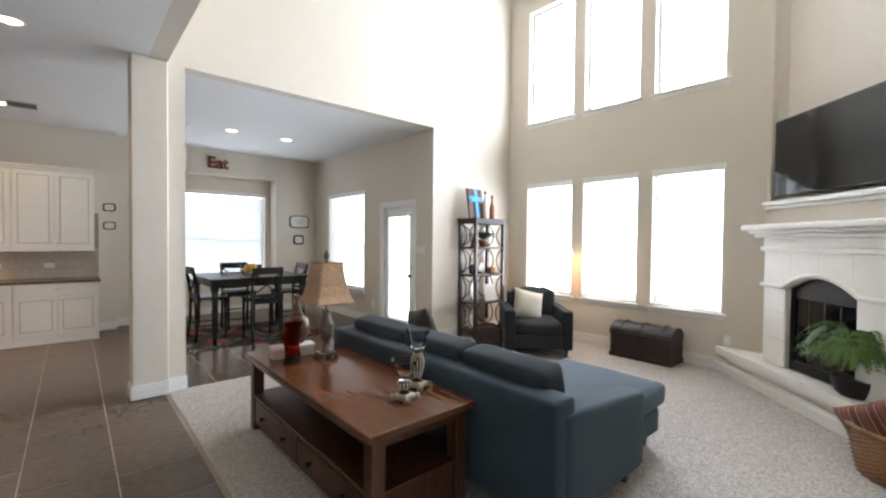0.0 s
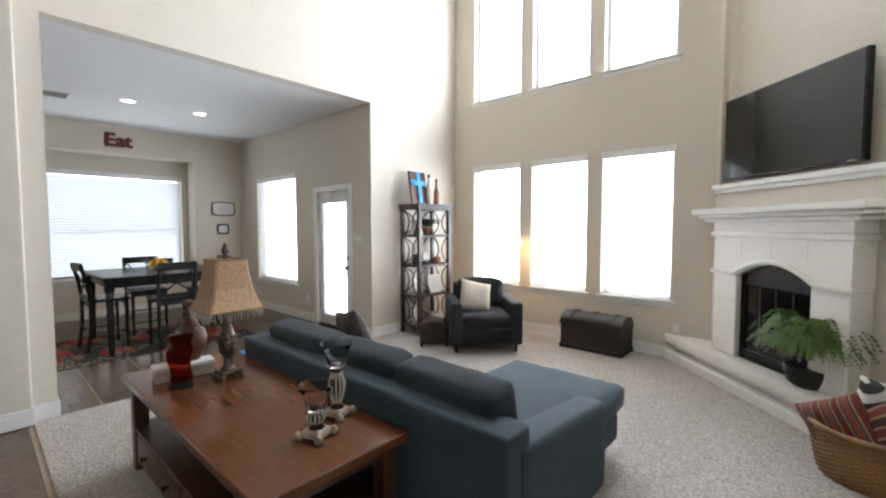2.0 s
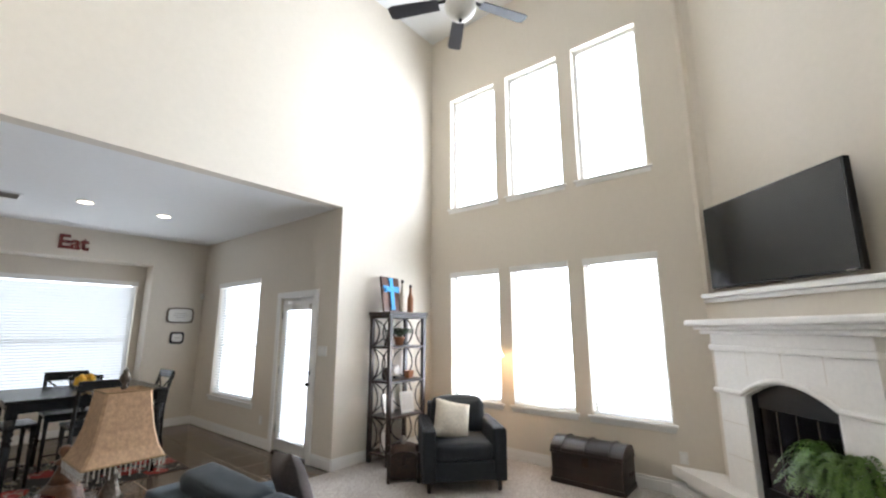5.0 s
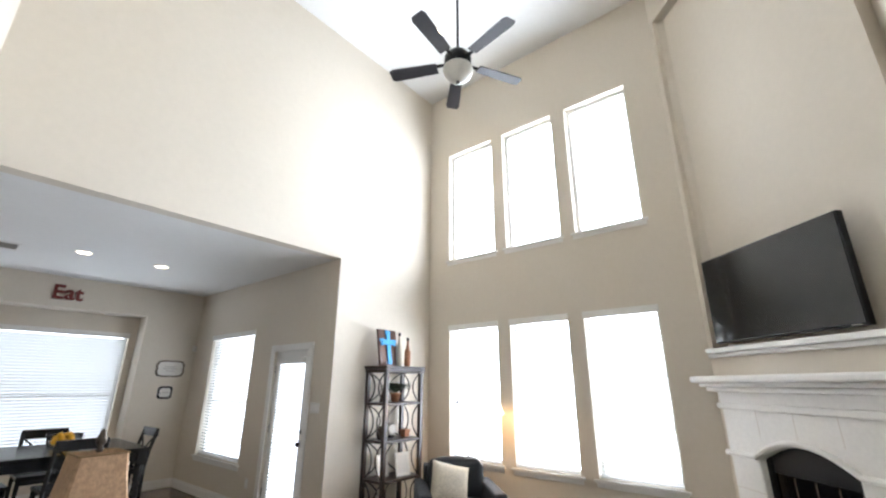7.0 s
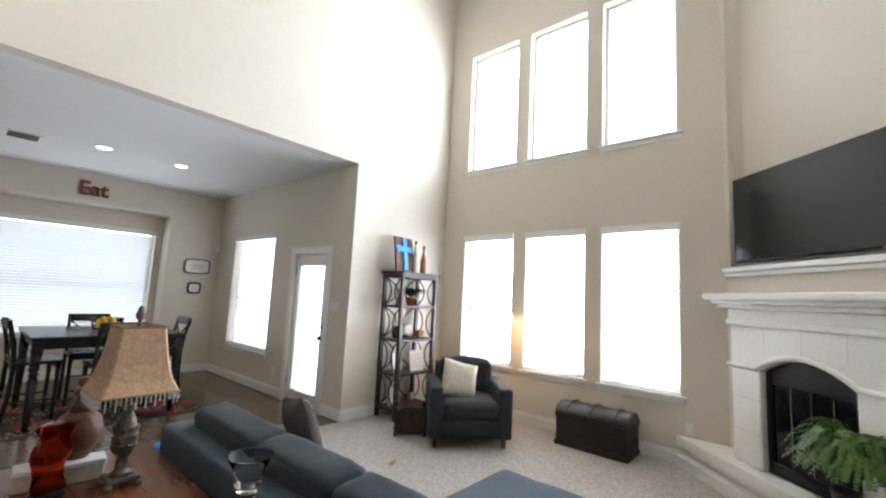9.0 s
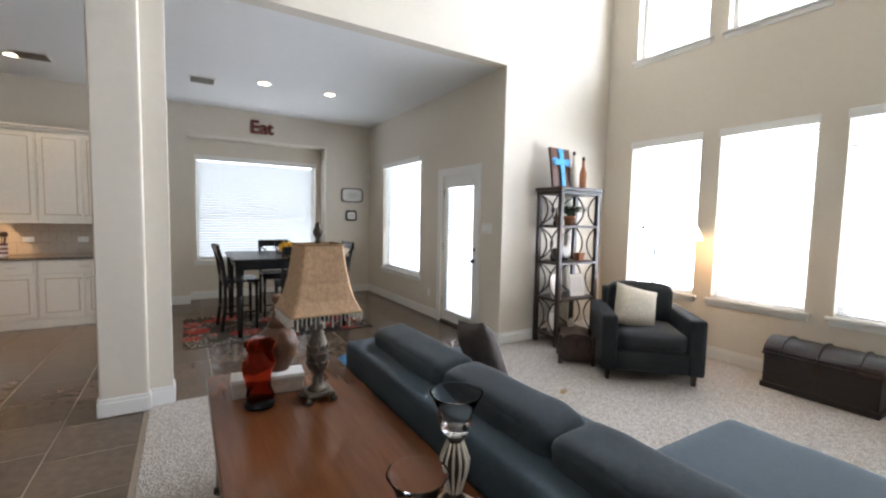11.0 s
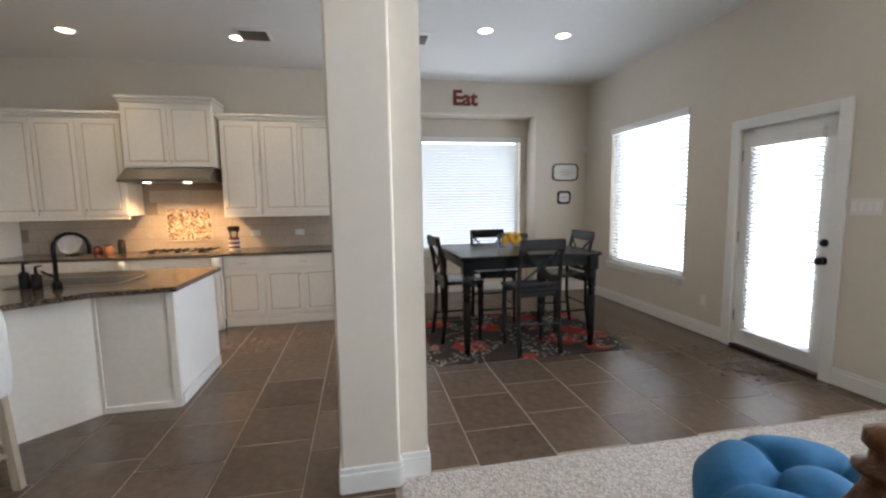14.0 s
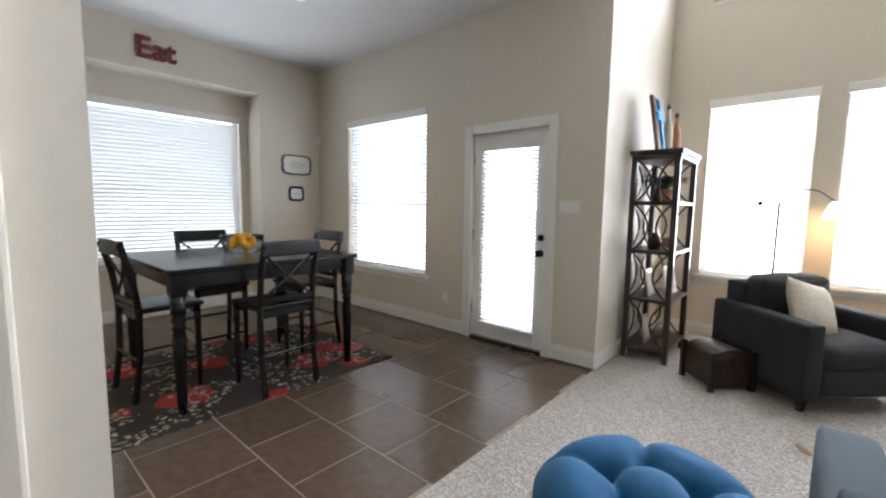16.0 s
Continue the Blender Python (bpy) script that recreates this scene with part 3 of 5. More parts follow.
def patio_door():
    t = thing("door_1", "white patio door with full-length glass and blinds", "door", kind="structure")
    y0, y1, x = 6.746, 7.564, DX + 0.03
    for lo, hi in (((DX - 0.02, 6.655, 0), (DX, 6.745, 2.12)), ((DX - 0.02, 7.565, 0), (DX, 7.655, 2.12)), ((DX - 0.02, 6.745, 2.03), (DX, 7.565, 2.12))):
        part("casing", box(lo, hi, 0.006), TRIM, t)
    for lo, hi in (((x, y0, 0.03), (x + 0.045, y0 + 0.125, 2.0395)), ((x, y1 - 0.125, 0.03), (x + 0.045, y1, 2.0395)), ((x, y0 + 0.125, 0.03), (x + 0.045, y1 - 0.125, 0.19)), ((x, y0 + 0.125, 1.91), (x + 0.045, y1 - 0.125, 2.0395))):
        part("door_rail", box(lo, hi, 0.004), TRIM, t)
    part("threshold", box((DX - 0.01, y0, 0), (DX + 0.15, y1, 0.025), 0.004), BRONZE, t, "dark bronze threshold")
    g = part("pane", box((x + 0.03, y0 + 0.12, 0.18), (x + 0.036, y1 - 0.12, 1.92), 0), GLASS, t)
    g.visible_shadow = False
    part("valance", box((x - 0.045, y0 + 0.1, 1.86), (x - 0.001, y1 - 0.1, 1.94), 0.005), TRIM, t)
    part("bottom_rail", box((x - 0.035, y0 + 0.1, 0.16), (x - 0.005, y1 - 0.1, 0.185), 0.003), BLIND, t)
    bm, z = bmesh.new(), 0.21
    while z < 1.86:
        add_box(bm, (-0.02, y0 + 0.105, -0.0015), (0.02, y1 - 0.105, 0.0015), 0, Matrix.Translation((x - 0.02, 0, z)) @ Matrix.Rotation(radians(36), 4, "Y"))
        z += 0.036
    tagged(part("blind_slats", bm, BLIND, t, "white horizontal blind slats"), kind="stuff")
    for z, r in ((1.06, 0.027), (0.92, 0.03)):
        m = Matrix.Translation((x, y0 + 0.06, z)) @ Matrix.Rotation(radians(-90), 4, "Y")
        part("door_knob" if z < 1 else "deadbolt", lathe([(0.032, 0), (0.032, 0.008), (0.012, 0.012), (0.012, 0.035), (r, 0.042), (r, 0.06), (0.015, 0.068)] if z < 1 else [(0.03, 0), (0.03, 0.012), (0.02, 0.02), (0.02, 0.03)], 16, m), BLACKMETAL, t, "black metal", True)
    for z in (0.3, 1.05, 1.8):
        part("hinge", box((x - 0.006, y1 - 0.003, z - 0.05), (x + 0.01, y1 + 0.006, z + 0.05), 0.002), BLACKMETAL, t)


patio_door()

# ---- living room ----


FACE = DIAG @ Matrix.Translation((0.07, 0, 0))


def fireplace():
    t = thing("fireplace", "cream cast-stone fireplace with arched black firebox", "fireplace")

    def slab(name, lo, hi, bev=0.01, mat=STONE, label=""):
        return part(name, box(lo, hi, bev, FACE), mat, t, label)
    # raised hearth of two tiers that reaches the window wall
    for name, f, z0, z1 in (("hearth_base", 0.4, 0.0, 0.1), ("hearth_riser", 0.3, 0.1, 0.185), ("hearth_slab", 0.38, 0.185, 0.28)):
        poly = [(-0.23 - f + 0.02, f), (1.7, f), (1.7, 0.07), (-0.2, 0.07)]
        part(name, prism(poly, z0, z1, m=DIAG), STONE, t)
    for a in (0.15, 1.2):
        slab("pilaster", (a, 0.07, 0.285), (a + 0.3, 0.25, 1.06), 0.012)
        for z in (0.55, 0.82):
            slab("stone_joint", (a + 0.002, 0.249, z), (a + 0.298, 0.2505, z + 0.003), 0, GLAZE)
    # arched lintel over the opening
    bm, cs, w = bmesh.new(), 0.825, 0.375
    top, pts = 1.42, []
    for i in range(17):
        u = -1 + i / 8
        pts.append((cs + u * w, 1.06 + 0.13 * (1 - u * u)))
    poly = [(0.15, 1.062), (cs - w, 1.062)] + pts[1:-1] + [(cs + w, 1.062), (1.5, 1.062), (1.5, top), (0.15, top)]
    prism([(a, b) for a, b in poly], -0.25, -0.07, bm, FACE @ Matrix(((1, 0, 0, 0), (0, 0, -1, 0), (0, 1, 0, 0), (0, 0, 0, 1))))
    part("lintel", bm, STONE, t)
    bm = bmesh.new()
    arch = [(cs + (-1 + i / 12) * (w + 0.03), 1.075 + 0.14 * (1 - (-1 + i / 12) ** 2)) for i in range(25)]
    part("arch_moulding", tube([FACE @ Vector((a, 0.255, b)) for a, b in [(0.12, 1.075)] + arch + [(1.53, 1.075)]], 0.022, 8), STONE, t)
    for a in (0.5, 0.83, 1.16):
        slab("stone_joint", (a, 0.2495, 1.23), (a + 0.003, 0.2505, 1.415), 0, GLAZE)
    slab("frieze_band", (0.12, 0.07, 1.42), (1.53, 0.28, 1.47), 0.012)
    slab("frieze", (0.14, 0.07, 1.47), (1.51, 0.26, 1.56), 0.006)
    slab("mantel_moulding", (0.06, 0.07, 1.56), (1.59, 0.31, 1.6), 0.014)
    slab("mantel_moulding", (0.03, 0.07, 1.6), (1.65, 0.35, 1.635), 0.012)
    slab("mantel_shelf", (-0.02, 0.07, 1.635), (1.7, 0.4, 1.69), 0.016)
    # firebox
    slab("firebox_back", (0.42, 0.075, 0.285), (1.23, 0.085, 1.25), 0, BLACKMETAL)
    slab("firebox_frame", (0.45, 0.16, 0.285), (0.5, 0.2, 1.1), 0.004, BLACKMETAL, "black metal firebox surround")
    slab("firebox_frame", (1.15, 0.16, 0.285), (1.2, 0.2, 1.1), 0.004, BLACKMETAL)
    slab("firebox_hood", (0.45, 0.15, 0.98), (1.2, 0.19, 1.19), 0.004, BLACKMETAL, "black metal hood plate")
    slab("firebox_louvre", (0.5, 0.17, 0.29), (1.15, 0.2, 0.38), 0.004, BLACKMETAL)
    slab("glass_door", (0.5, 0.175, 0.38), (0.823, 0.183, 0.98), 0.002, SCREEN, "dark glass fire door")
    slab("glass_door", (0.827, 0.175, 0.38), (1.15, 0.183, 0.98), 0.002, SCREEN, "dark glass fire door")
    for a in (0.66, 0.825, 0.99):
        slab("door_seam", (a - 0.004, 0.184, 0.39), (a + 0.004, 0.188, 0.97), 0.001, PEWTER)


fireplace()

ledge = thing("tv_ledge", "white painted ledge beneath the television", "shelf")
part("shelf_board", box((0.0, 0.061, 1.9), (1.72, 0.15, 1.945), 0.01, DIAG), TRIM, ledge)
part("moulding", box((-0.03, 0.061, 1.86), (1.69, 0.11, 1.899), 0.012, DIAG), TRIM, ledge)

tv = thing("television", "large black flat-screen television on the chimney wall", "television")
part("cabinet", box((0.1, 0.045, 1.985), (1.47, 0.1, 2.78), 0.008, DIAG), BLACKMETAL, tv)
part("screen", box((0.115, 0.1, 2.0), (1.455, 0.104, 2.765), 0.001, DIAG), SCREEN, tv, "glossy black screen")
part("wall_bracket", box((0.5, -0.055, 2.2), (0.9, 0.044, 2.6), 0.004, DIAG), BLACKMETAL, tv)
part("logo_bar", box((1.36, 0.104, 1.99), (1.43, 0.1055, 1.997), 0, DIAG), STEEL, tv)


def sofa():
    t = thing("chaise_sofa", "slate blue fabric chaise sofa with loose back cushions", "sofa")
    x0, y0, y1 = 2.93, 2.6, 4.92
    part("base", box((x0, y0 + 0.02, 0.1), (3.85, y1 - 0.02, 0.3), 0.03, seg=3), BLUEGREY, t)
    part("backrest", cushion((x0, y0 + 0.02, 0.11), (x0 + 0.2, y1 - 0.02, 0.72), 0.006, 12, 0.002, soft=0.028), BLUEGREY, t, smooth=True)
    for a, b, top in ((y0, y0 + 0.17, 0.64), (y1 - 0.17, y1, 0.62)):
        # arm that falls gently to the front
        bm = cushion((x0 + 0.1, a, 0.1), (3.9, b, top), 0.006, 12, 0.002, soft=0.028)
        for v in bm.verts:
            if v.co.z > 0.35:
                v.co.z -= 0.08 * max(0, (v.co.x - x0 - 0.25) / 0.8)
        part("arm", bm, BLUEGREY, t, smooth=True)
    part("chaise_base", box((3.75, y0 + 0.12, 0.11), (4.44, y0 + 0.92, 0.3), 0.03, seg=3), BLUEGREY, t)
    part("chaise_cushion", cushion((3.1, y0 + 0.1, 0.3), (4.5, y0 + 0.95, 0.47), 0.03, 12, 0.006), BLUEGREY, t, smooth=True)
    part("seat_cushion", cushion((3.1, y0 + 0.96, 0.3), (3.86, y0 + 1.5, 0.47), 0.03, 10), BLUEGREY, t, smooth=True)
    part("seat_cushion", cushion((3.1, y0 + 1.51, 0.3), (3.86, y1 - 0.18, 0.47), 0.03, 10), BLUEGREY, t, smooth=True)
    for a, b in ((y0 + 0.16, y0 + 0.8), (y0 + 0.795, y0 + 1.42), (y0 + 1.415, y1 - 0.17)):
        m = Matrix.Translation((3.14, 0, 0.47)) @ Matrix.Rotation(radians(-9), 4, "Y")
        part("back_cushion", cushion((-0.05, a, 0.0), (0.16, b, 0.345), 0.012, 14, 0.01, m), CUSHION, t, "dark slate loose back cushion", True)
    for x, y in ((x0 + 0.06, y0 + 0.06), (x0 + 0.06, y1 - 0.06), (3.78, y0 + 0.07), (3.78, y1 - 0.07), (4.36, y0 + 0.2), (4.36, y0 + 0.85)):
        part("leg", lathe([(0.02, 0.008), (0.032, 0.12)], 4, Matrix.Translation((x, y, 0)) @ Matrix.Rotation(radians(45), 4, "Z")), ESPRESSO, t, "dark tapered wooden leg")


sofa()
t = thing("throw_pillow", "taupe patterned throw pillow on the sofa", "pillow", 3.38, 4.35, 0.66, 62)
part("cover", pillow(0.48, 0.46, 0.15), BROWNCLOTH, t, smooth=True)
t.matrix_basis = pose(3.5, 4.3, 0.68, -18, 12, 70)


def console_table():
    t = thing("sofa_table", "cherry wood sofa table with shelf and drawers", "table")
    x0, x1, y0, y1 = 2.22, 2.91, 3.12, 4.98
    part("tabletop", box((x0, y0, 0.555), (x1, y1, 0.6), 0.008), CHERRY, t, "polished cherry wood top")
    for x in (x0 + 0.035, x1 - 0.115):
        for y in (y0 + 0.035, y1 - 0.115):
            part("leg", box((x, y, 0.008), (x + 0.08, y + 0.08, 0.554), 0.006), CHERRYDARK, t)
    for x in (x0 + 0.05, x1 - 0.08):
        part("apron", box((x, y0 + 0.116, 0.5), (x + 0.03, y1 - 0.116, 0.554), 0.003), CHERRYDARK, t)
    for y in (y0 + 0.05, y1 - 0.08):
        part("apron", box((x0 + 0.116, y, 0.5), (x1 - 0.116, y + 0.03, 0.554), 0.003), CHERRYDARK, t)
    part("shelf", box((x0 + 0.04, y0 + 0.04, 0.26), (x1 - 0.04, y1 - 0.04, 0.285), 0.003), CHERRYDARK, t)
    part("drawer_case", box((x0 + 0.06, y0 + 0.05, 0.06), (x1 - 0.06, y1 - 0.05, 0.258), 0.004), CHERRYDARK, t)
    w = (y1 - y0 - 0.24) / 2
    for i in range(2):
        a = y0 + 0.12 + i * w
        d = part("drawer", box((x0 + 0.042, a + 0.01, 0.075), (x0 + 0.06, a + w - 0.01, 0.248), 0.005), CHERRYDARK, t)
        for q in (0.25, 0.75):
            part("drawer_pull", lathe([(0.012, 0), (0.008, 0.012), (0.02, 0.022), (0.012, 0.03)], 12, Matrix.Translation((x0 + 0.042, a + w * q, 0.165)) @ Matrix.Rotation(radians(-90), 4, "Y")), BRONZE, d, "bronze knob", True)


console_table()
TOP = 0.601


def table_lamp():
    t = thing("table_lamp", "antique pewter lamp with square beaded parchment shade", "lamp", 2.655, 4.455, TOP, 2)
    part("foot", box((-0.08, -0.08, 0.02), (0.08, 0.08, 0.045), 0.012), PEWTER, t)
    for x in (-0.07, 0.07):
        for y in (-0.07, 0.07):
            part("toe", lathe([(0.018, 0), (0.024, 0.012), (0.01, 0.026)], 10, Matrix.Translation((x, y, 0))), PEWTER, t, smooth=True)
    part("stem", lathe([(0.06, 0.045), (0.045, 0.06), (0.028, 0.075), (0.032, 0.1), (0.022, 0.115), (0.036, 0.13), (0.058, 0.17), (0.064, 0.21), (0.056, 0.26), (0.036, 0.31), (0.026, 0.335), (0.036, 0.35), (0.03, 0.365), (0.012, 0.38), (0.01, 0.44)], 20), PEWTER, t, smooth=True)
    for k in range(3):
        for i in range(9):
            a = 2 * math.pi * (i + k * 0.5) / 9
            m = Matrix.Translation((0.056 * math.cos(a), 0.056 * math.sin(a), 0.17 + 0.04 * k)) @ Matrix.Rotation(a, 4, "Z") @ Matrix.Rotation(radians(20), 4, "Y")
            part("leaf_scale", box((-0.004, -0.014, -0.02), (0.006, 0.014, 0.02), 0.004, m), PEWTER, t)
    # shade: a square bell with flared foot
    bm, rings = bmesh.new(), []
    prof = [(0.114, 0.74), (0.124, 0.66), (0.14, 0.57), (0.164, 0.49), (0.194, 0.435)]
    for inner in (0, 1):
        for h, z in (prof if not inner else prof[::-1]):
            h -= 0.004 * inner
            c = 0.012
            rings.append([bm.verts.new((x, y, z)) for x, y in ((h, h - c), (h - c, h), (c - h, h), (-h, h - c), (-h, c - h), (c - h, -h), (h - c, -h), (h, c - h))])
    for a, b in zip(rings, rings[1:] + rings[:1]):
        for i in range(8):
            bm.faces.new((a[i], a[(i + 1) % 8], b[(i + 1) % 8], b[i]))
    shade = part("shade", bm, SHADE, t, "mottled parchment square bell shade")
    for h, z in ((0.115, 0.74), (0.195, 0.435)):
        q = [(h, h, z), (-h, h, z), (-h, -h, z), (h, -h, z), (h, h, z)]
        bm = bmesh.new()
        for a, b in zip(q, q[1:]):
            tube([a, b], 0.004, 6, bm)
        part("braid", bm, SHADETRIM, shade, "gold braid edging")
    bm = bmesh.new()
    for side in range(4):
        for i in range(17):
            a = -0.186 + 0.02325 * i
            x, y = ((a, 0.192), (a, -0.192), (0.192, a), (-0.192, a))[side]
            n = 5 if i % 2 else 3
            for j in range(n):
                bmesh.ops.create_icosphere(bm, subdivisions=1, radius=0.0055, matrix=Matrix.Translation((x, y, 0.426 - 0.011 * j)))
    tagged(part("bead_fringe", bm, BEADS, shade, "hanging bead fringe"), kind="stuff")
    part("harp", tube([(0, 0, 0.43), (0.05, 0, 0.5), (0.05, 0, 0.66), (0, 0, 0.73)], 0.003, 6), BRONZE, t)
    part("harp", tube([(0, 0, 0.43), (-0.05, 0, 0.5), (-0.05, 0, 0.66), (0, 0, 0.73)], 0.003, 6), BRONZE, t)
    part("finial", lathe([(0.012, 0.742), (0.02, 0.75), (0.01, 0.762), (0.026, 0.785), (0.028, 0.8), (0.014, 0.822), (0.016, 0.83), (0.004, 0.842)], 14), PEWTER, t, "dark carved finial", True)
    t.scale = (0.8, 0.8, 0.97)


table_lamp()

def twisted_bottle():
    t = thing("decanter", "red glass bottle of twisted lobes on a dark base", "decanter", 2.41, 4.5, TOP)
    bm = lathe([(0.05, 0.02), (0.056, 0.05), (0.048, 0.085), (0.052, 0.12), (0.064, 0.16), (0.068, 0.19), (0.056, 0.225), (0.05, 0.245), (0.06, 0.27), (0.066, 0.29), (0.054, 0.3)], 40)
    bmesh.ops.subdivide_edges(bm, edges=[e for e in bm.edges if abs(e.verts[0].co.z - e.verts[1].co.z) > 0.005], cuts=2)
    for v in bm.verts:
        a = math.atan2(v.co.y, v.co.x) + v.co.z * 9
        k = 1 + 0.13 * math.cos(3 * a)
        v.co.x *= k
        v.co.y *= k
    part("bottle", bm, REDGLASS, t, "swirled red glass", True)
    part("dark_base", lathe([(0.062, 0.0), (0.066, 0.012), (0.056, 0.03), (0.05, 0.034)], 20), BLACKMETAL, t, smooth=True)


twisted_bottle()
t = thing("urn_vase", "carved brown lidded urn beside the lamp", "vase", 2.52, 4.68, TOP)
t.scale = (1.0, 1.0, 1.16)
part("urn", lathe([(0.06, 0), (0.055, 0.02), (0.035, 0.04), (0.05, 0.075), (0.086, 0.14), (0.094, 0.19), (0.08, 0.235), (0.05, 0.26)], 26), CARVED, t, smooth=True)
part("lid", lathe([(0.05, 0.261), (0.038, 0.285), (0.026, 0.31), (0.022, 0.325), (0.038, 0.334), (0.037, 0.341), (0.02, 0.348), (0.018, 0.362), (0.028, 0.372), (0.027, 0.39), (0.012, 0.398)], 22), CARVED, t, "carved brown lid", True)
t = thing("keepsake_box", "pale marbled keepsake box on the table", "box", 2.49, 4.7, TOP, -6)
# Marbled sides tanner than the lid: their shade is put into the colour
part("body", box((-0.17, -0.11, 0), (0.14, 0.0, 0.07), 0.006), SPLASH, t)
part("lid", box((-0.175, -0.115, 0.071), (0.145, 0.005, 0.09), 0.004), WHITECLOTH, t)


def candle_holder(x, y, h, label):
    t = thing("candle_holder", label, "candle holder", x, y, TOP, 20, group="candle holders")
    t.scale = (1.22, 1.22, 1)
    part("foot", lathe([(0.065, 0.012), (0.055, 0.03), (0.03, 0.04)], 4, Matrix.Rotation(radians(45), 4, "Z")), GILT, t)
    for i in range(4):
        a = math.pi / 2 * i + math.pi / 4
        part("toe", lathe([(0.014, 0), (0.018, 0.01), (0.008, 0.03)], 10, Matrix.Translation((0.062 * math.cos(a), 0.062 * math.sin(a), 0))), GILT, t, smooth=True)
    s = h - 0.13
    bm = lathe([(0.028, 0.04), (0.016, 0.055), (0.014, 0.06), (0.03, 0.06 + s * 0.35), (0.032, 0.06 + s * 0.55), (0.016, 0.055 + s * 0.85), (0.03, 0.05 + s)], 18)
    part("stem", bm, BRONZE, t, smooth=True)
    for i in range(12):
        a = 2 * math.pi * i / 12
        c, q = math.cos(a), math.sin(a)
        part("gilt_rib", tube([(r * c, r * q, z) for r, z in ((0.016, 0.062), (0.03, 0.06 + s * 0.35), (0.033, 0.06 + s * 0.55), (0.018, 0.055 + s * 0.85))], 0.0035, 5), CREAMCLOTH, t)
    g = part("glass_cup", lathe([(0.03, 0.052 + s), (0.036, 0.065 + s), (0.042, 0.12 + s), (0.06, 0.165 + s), (0.063, 0.17 + s), (0.058, 0.167 + s), (0.039, 0.12 + s), (0.033, 0.072 + s), (0.005, 0.07 + s)], 28), CLEAR, t, "clear flared glass cup", True)
    g.visible_shadow = False


candle_holder(2.61, 3.39, 0.19, "short gilt and black candle holder with glass cup")
candle_holder(2.79, 3.5, 0.315, "tall gilt and black candle holder with glass cup")


def armchair():
    t = thing("armchair", "charcoal fabric armchair with square arms", "armchair", 5.94, 4.96, 0.008, -44)
    w, d = 0.43, 0.42
    part("base", box((-w + 0.13, -d, 0.11), (w - 0.13, d - 0.05, 0.3), 0.02), FABRIC, t)
    part("seat_cushion", cushion((-w + 0.145, -d - 0.01, 0.3), (w - 0.145, d - 0.18, 0.46), 0.025), FABRIC, t, smooth=True)
    part("backrest", cushion((-w + 0.1, d - 0.2, 0.12), (w - 0.1, d, 0.76), 0.006, soft=0.025), FABRIC, t, smooth=True)
    part("back_cushion", cushion((-w + 0.15, d - 0.32, 0.45), (w - 0.15, d - 0.13, 0.82), 0.03), FABRIC, t, smooth=True)
    for s in (-1, 1):
        bm = cushion((min(s * w, s * (w - 0.135)), -d, 0.1), (max(s * w, s * (w - 0.135)), d, 0.6), 0.004, 10, 0.002, soft=0.022)
        part("arm", bm, FABRIC, t, smooth=True)
        for y in (-d + 0.07, d - 0.07):
            part("leg", lathe([(0.022, 0), (0.034, 0.11)], 4, Matrix.Translation((s * (w - 0.07), y, 0)) @ Matrix.Rotation(radians(45), 4, "Z")), ESPRESSO, t, "dark tapered wooden leg")


armchair()
t = thing("throw_pillow", "cream patterned throw pillow on the armchair", "pillow")
part("cover", pillow(0.42, 0.4, 0.15), CREAMCLOTH, t, smooth=True)
t.matrix_basis = pose(5.8, 4.95, 0.64, -22, 14, -30)


def bookcase():
    t = thing("bookcase", "tall espresso etagere with circle-and-arc sides", "bookcase", 6.02, 6.02, 0.008, 0)
    w, d, h = 0.33, 0.19, 1.82
    for x in (-w, w - 0.05):
        for y in (-d, d - 0.045):
            part("post", box((x, y, 0), (x + 0.05, y + 0.045, h - 0.04), 0.004), ESPRESSO, t)
    part("top", box((-w - 0.02, -d - 0.02, h - 0.04), (w + 0.02, d + 0.01, h), 0.006), ESPRESSO, t)
    part("crown", box((-w - 0.008, -d - 0.008, h - 0.08), (w + 0.008, d, h - 0.041), 0.004), ESPRESSO, t)
    for z in (0.1, 0.52, 0.94, 1.36):
        part("shelf", box((-w + 0.003, -d + 0.003, z), (w - 0.003, d - 0.003, z + 0.03), 0.004), ESPRESSO, t)

    def arcs(z0, z1, at, along_x, span):
        """Two facing arcs and a ring between posts."""
        c, hh = (z0 + z1) / 2, (z1 - z0) / 2
        for s in (-1, 1):
            pts = []
            for i in range(13):
                a = -1 + i / 6
                off = s * span * (0.98 - 0.75 * (1 - a * a))
                pts.append((at[0] + off, at[1], c + a * hh) if along_x else (at[0], at[1] + off, c + a * hh))
            part("arc", tube(pts, 0.009, 6), ESPRESSO, t)
    for z0, z1 in ((0.13, 0.52), (0.55, 0.94), (0.97, 1.36), (1.39, 1.74)):
        for x in (-w + 0.025, w - 0.025):
            arcs(z0, z1, (x, 0), False, d - 0.045)
        arcs(z0, z1, (0, d - 0.02), True, w - 0.05)
    return t


bookcase()


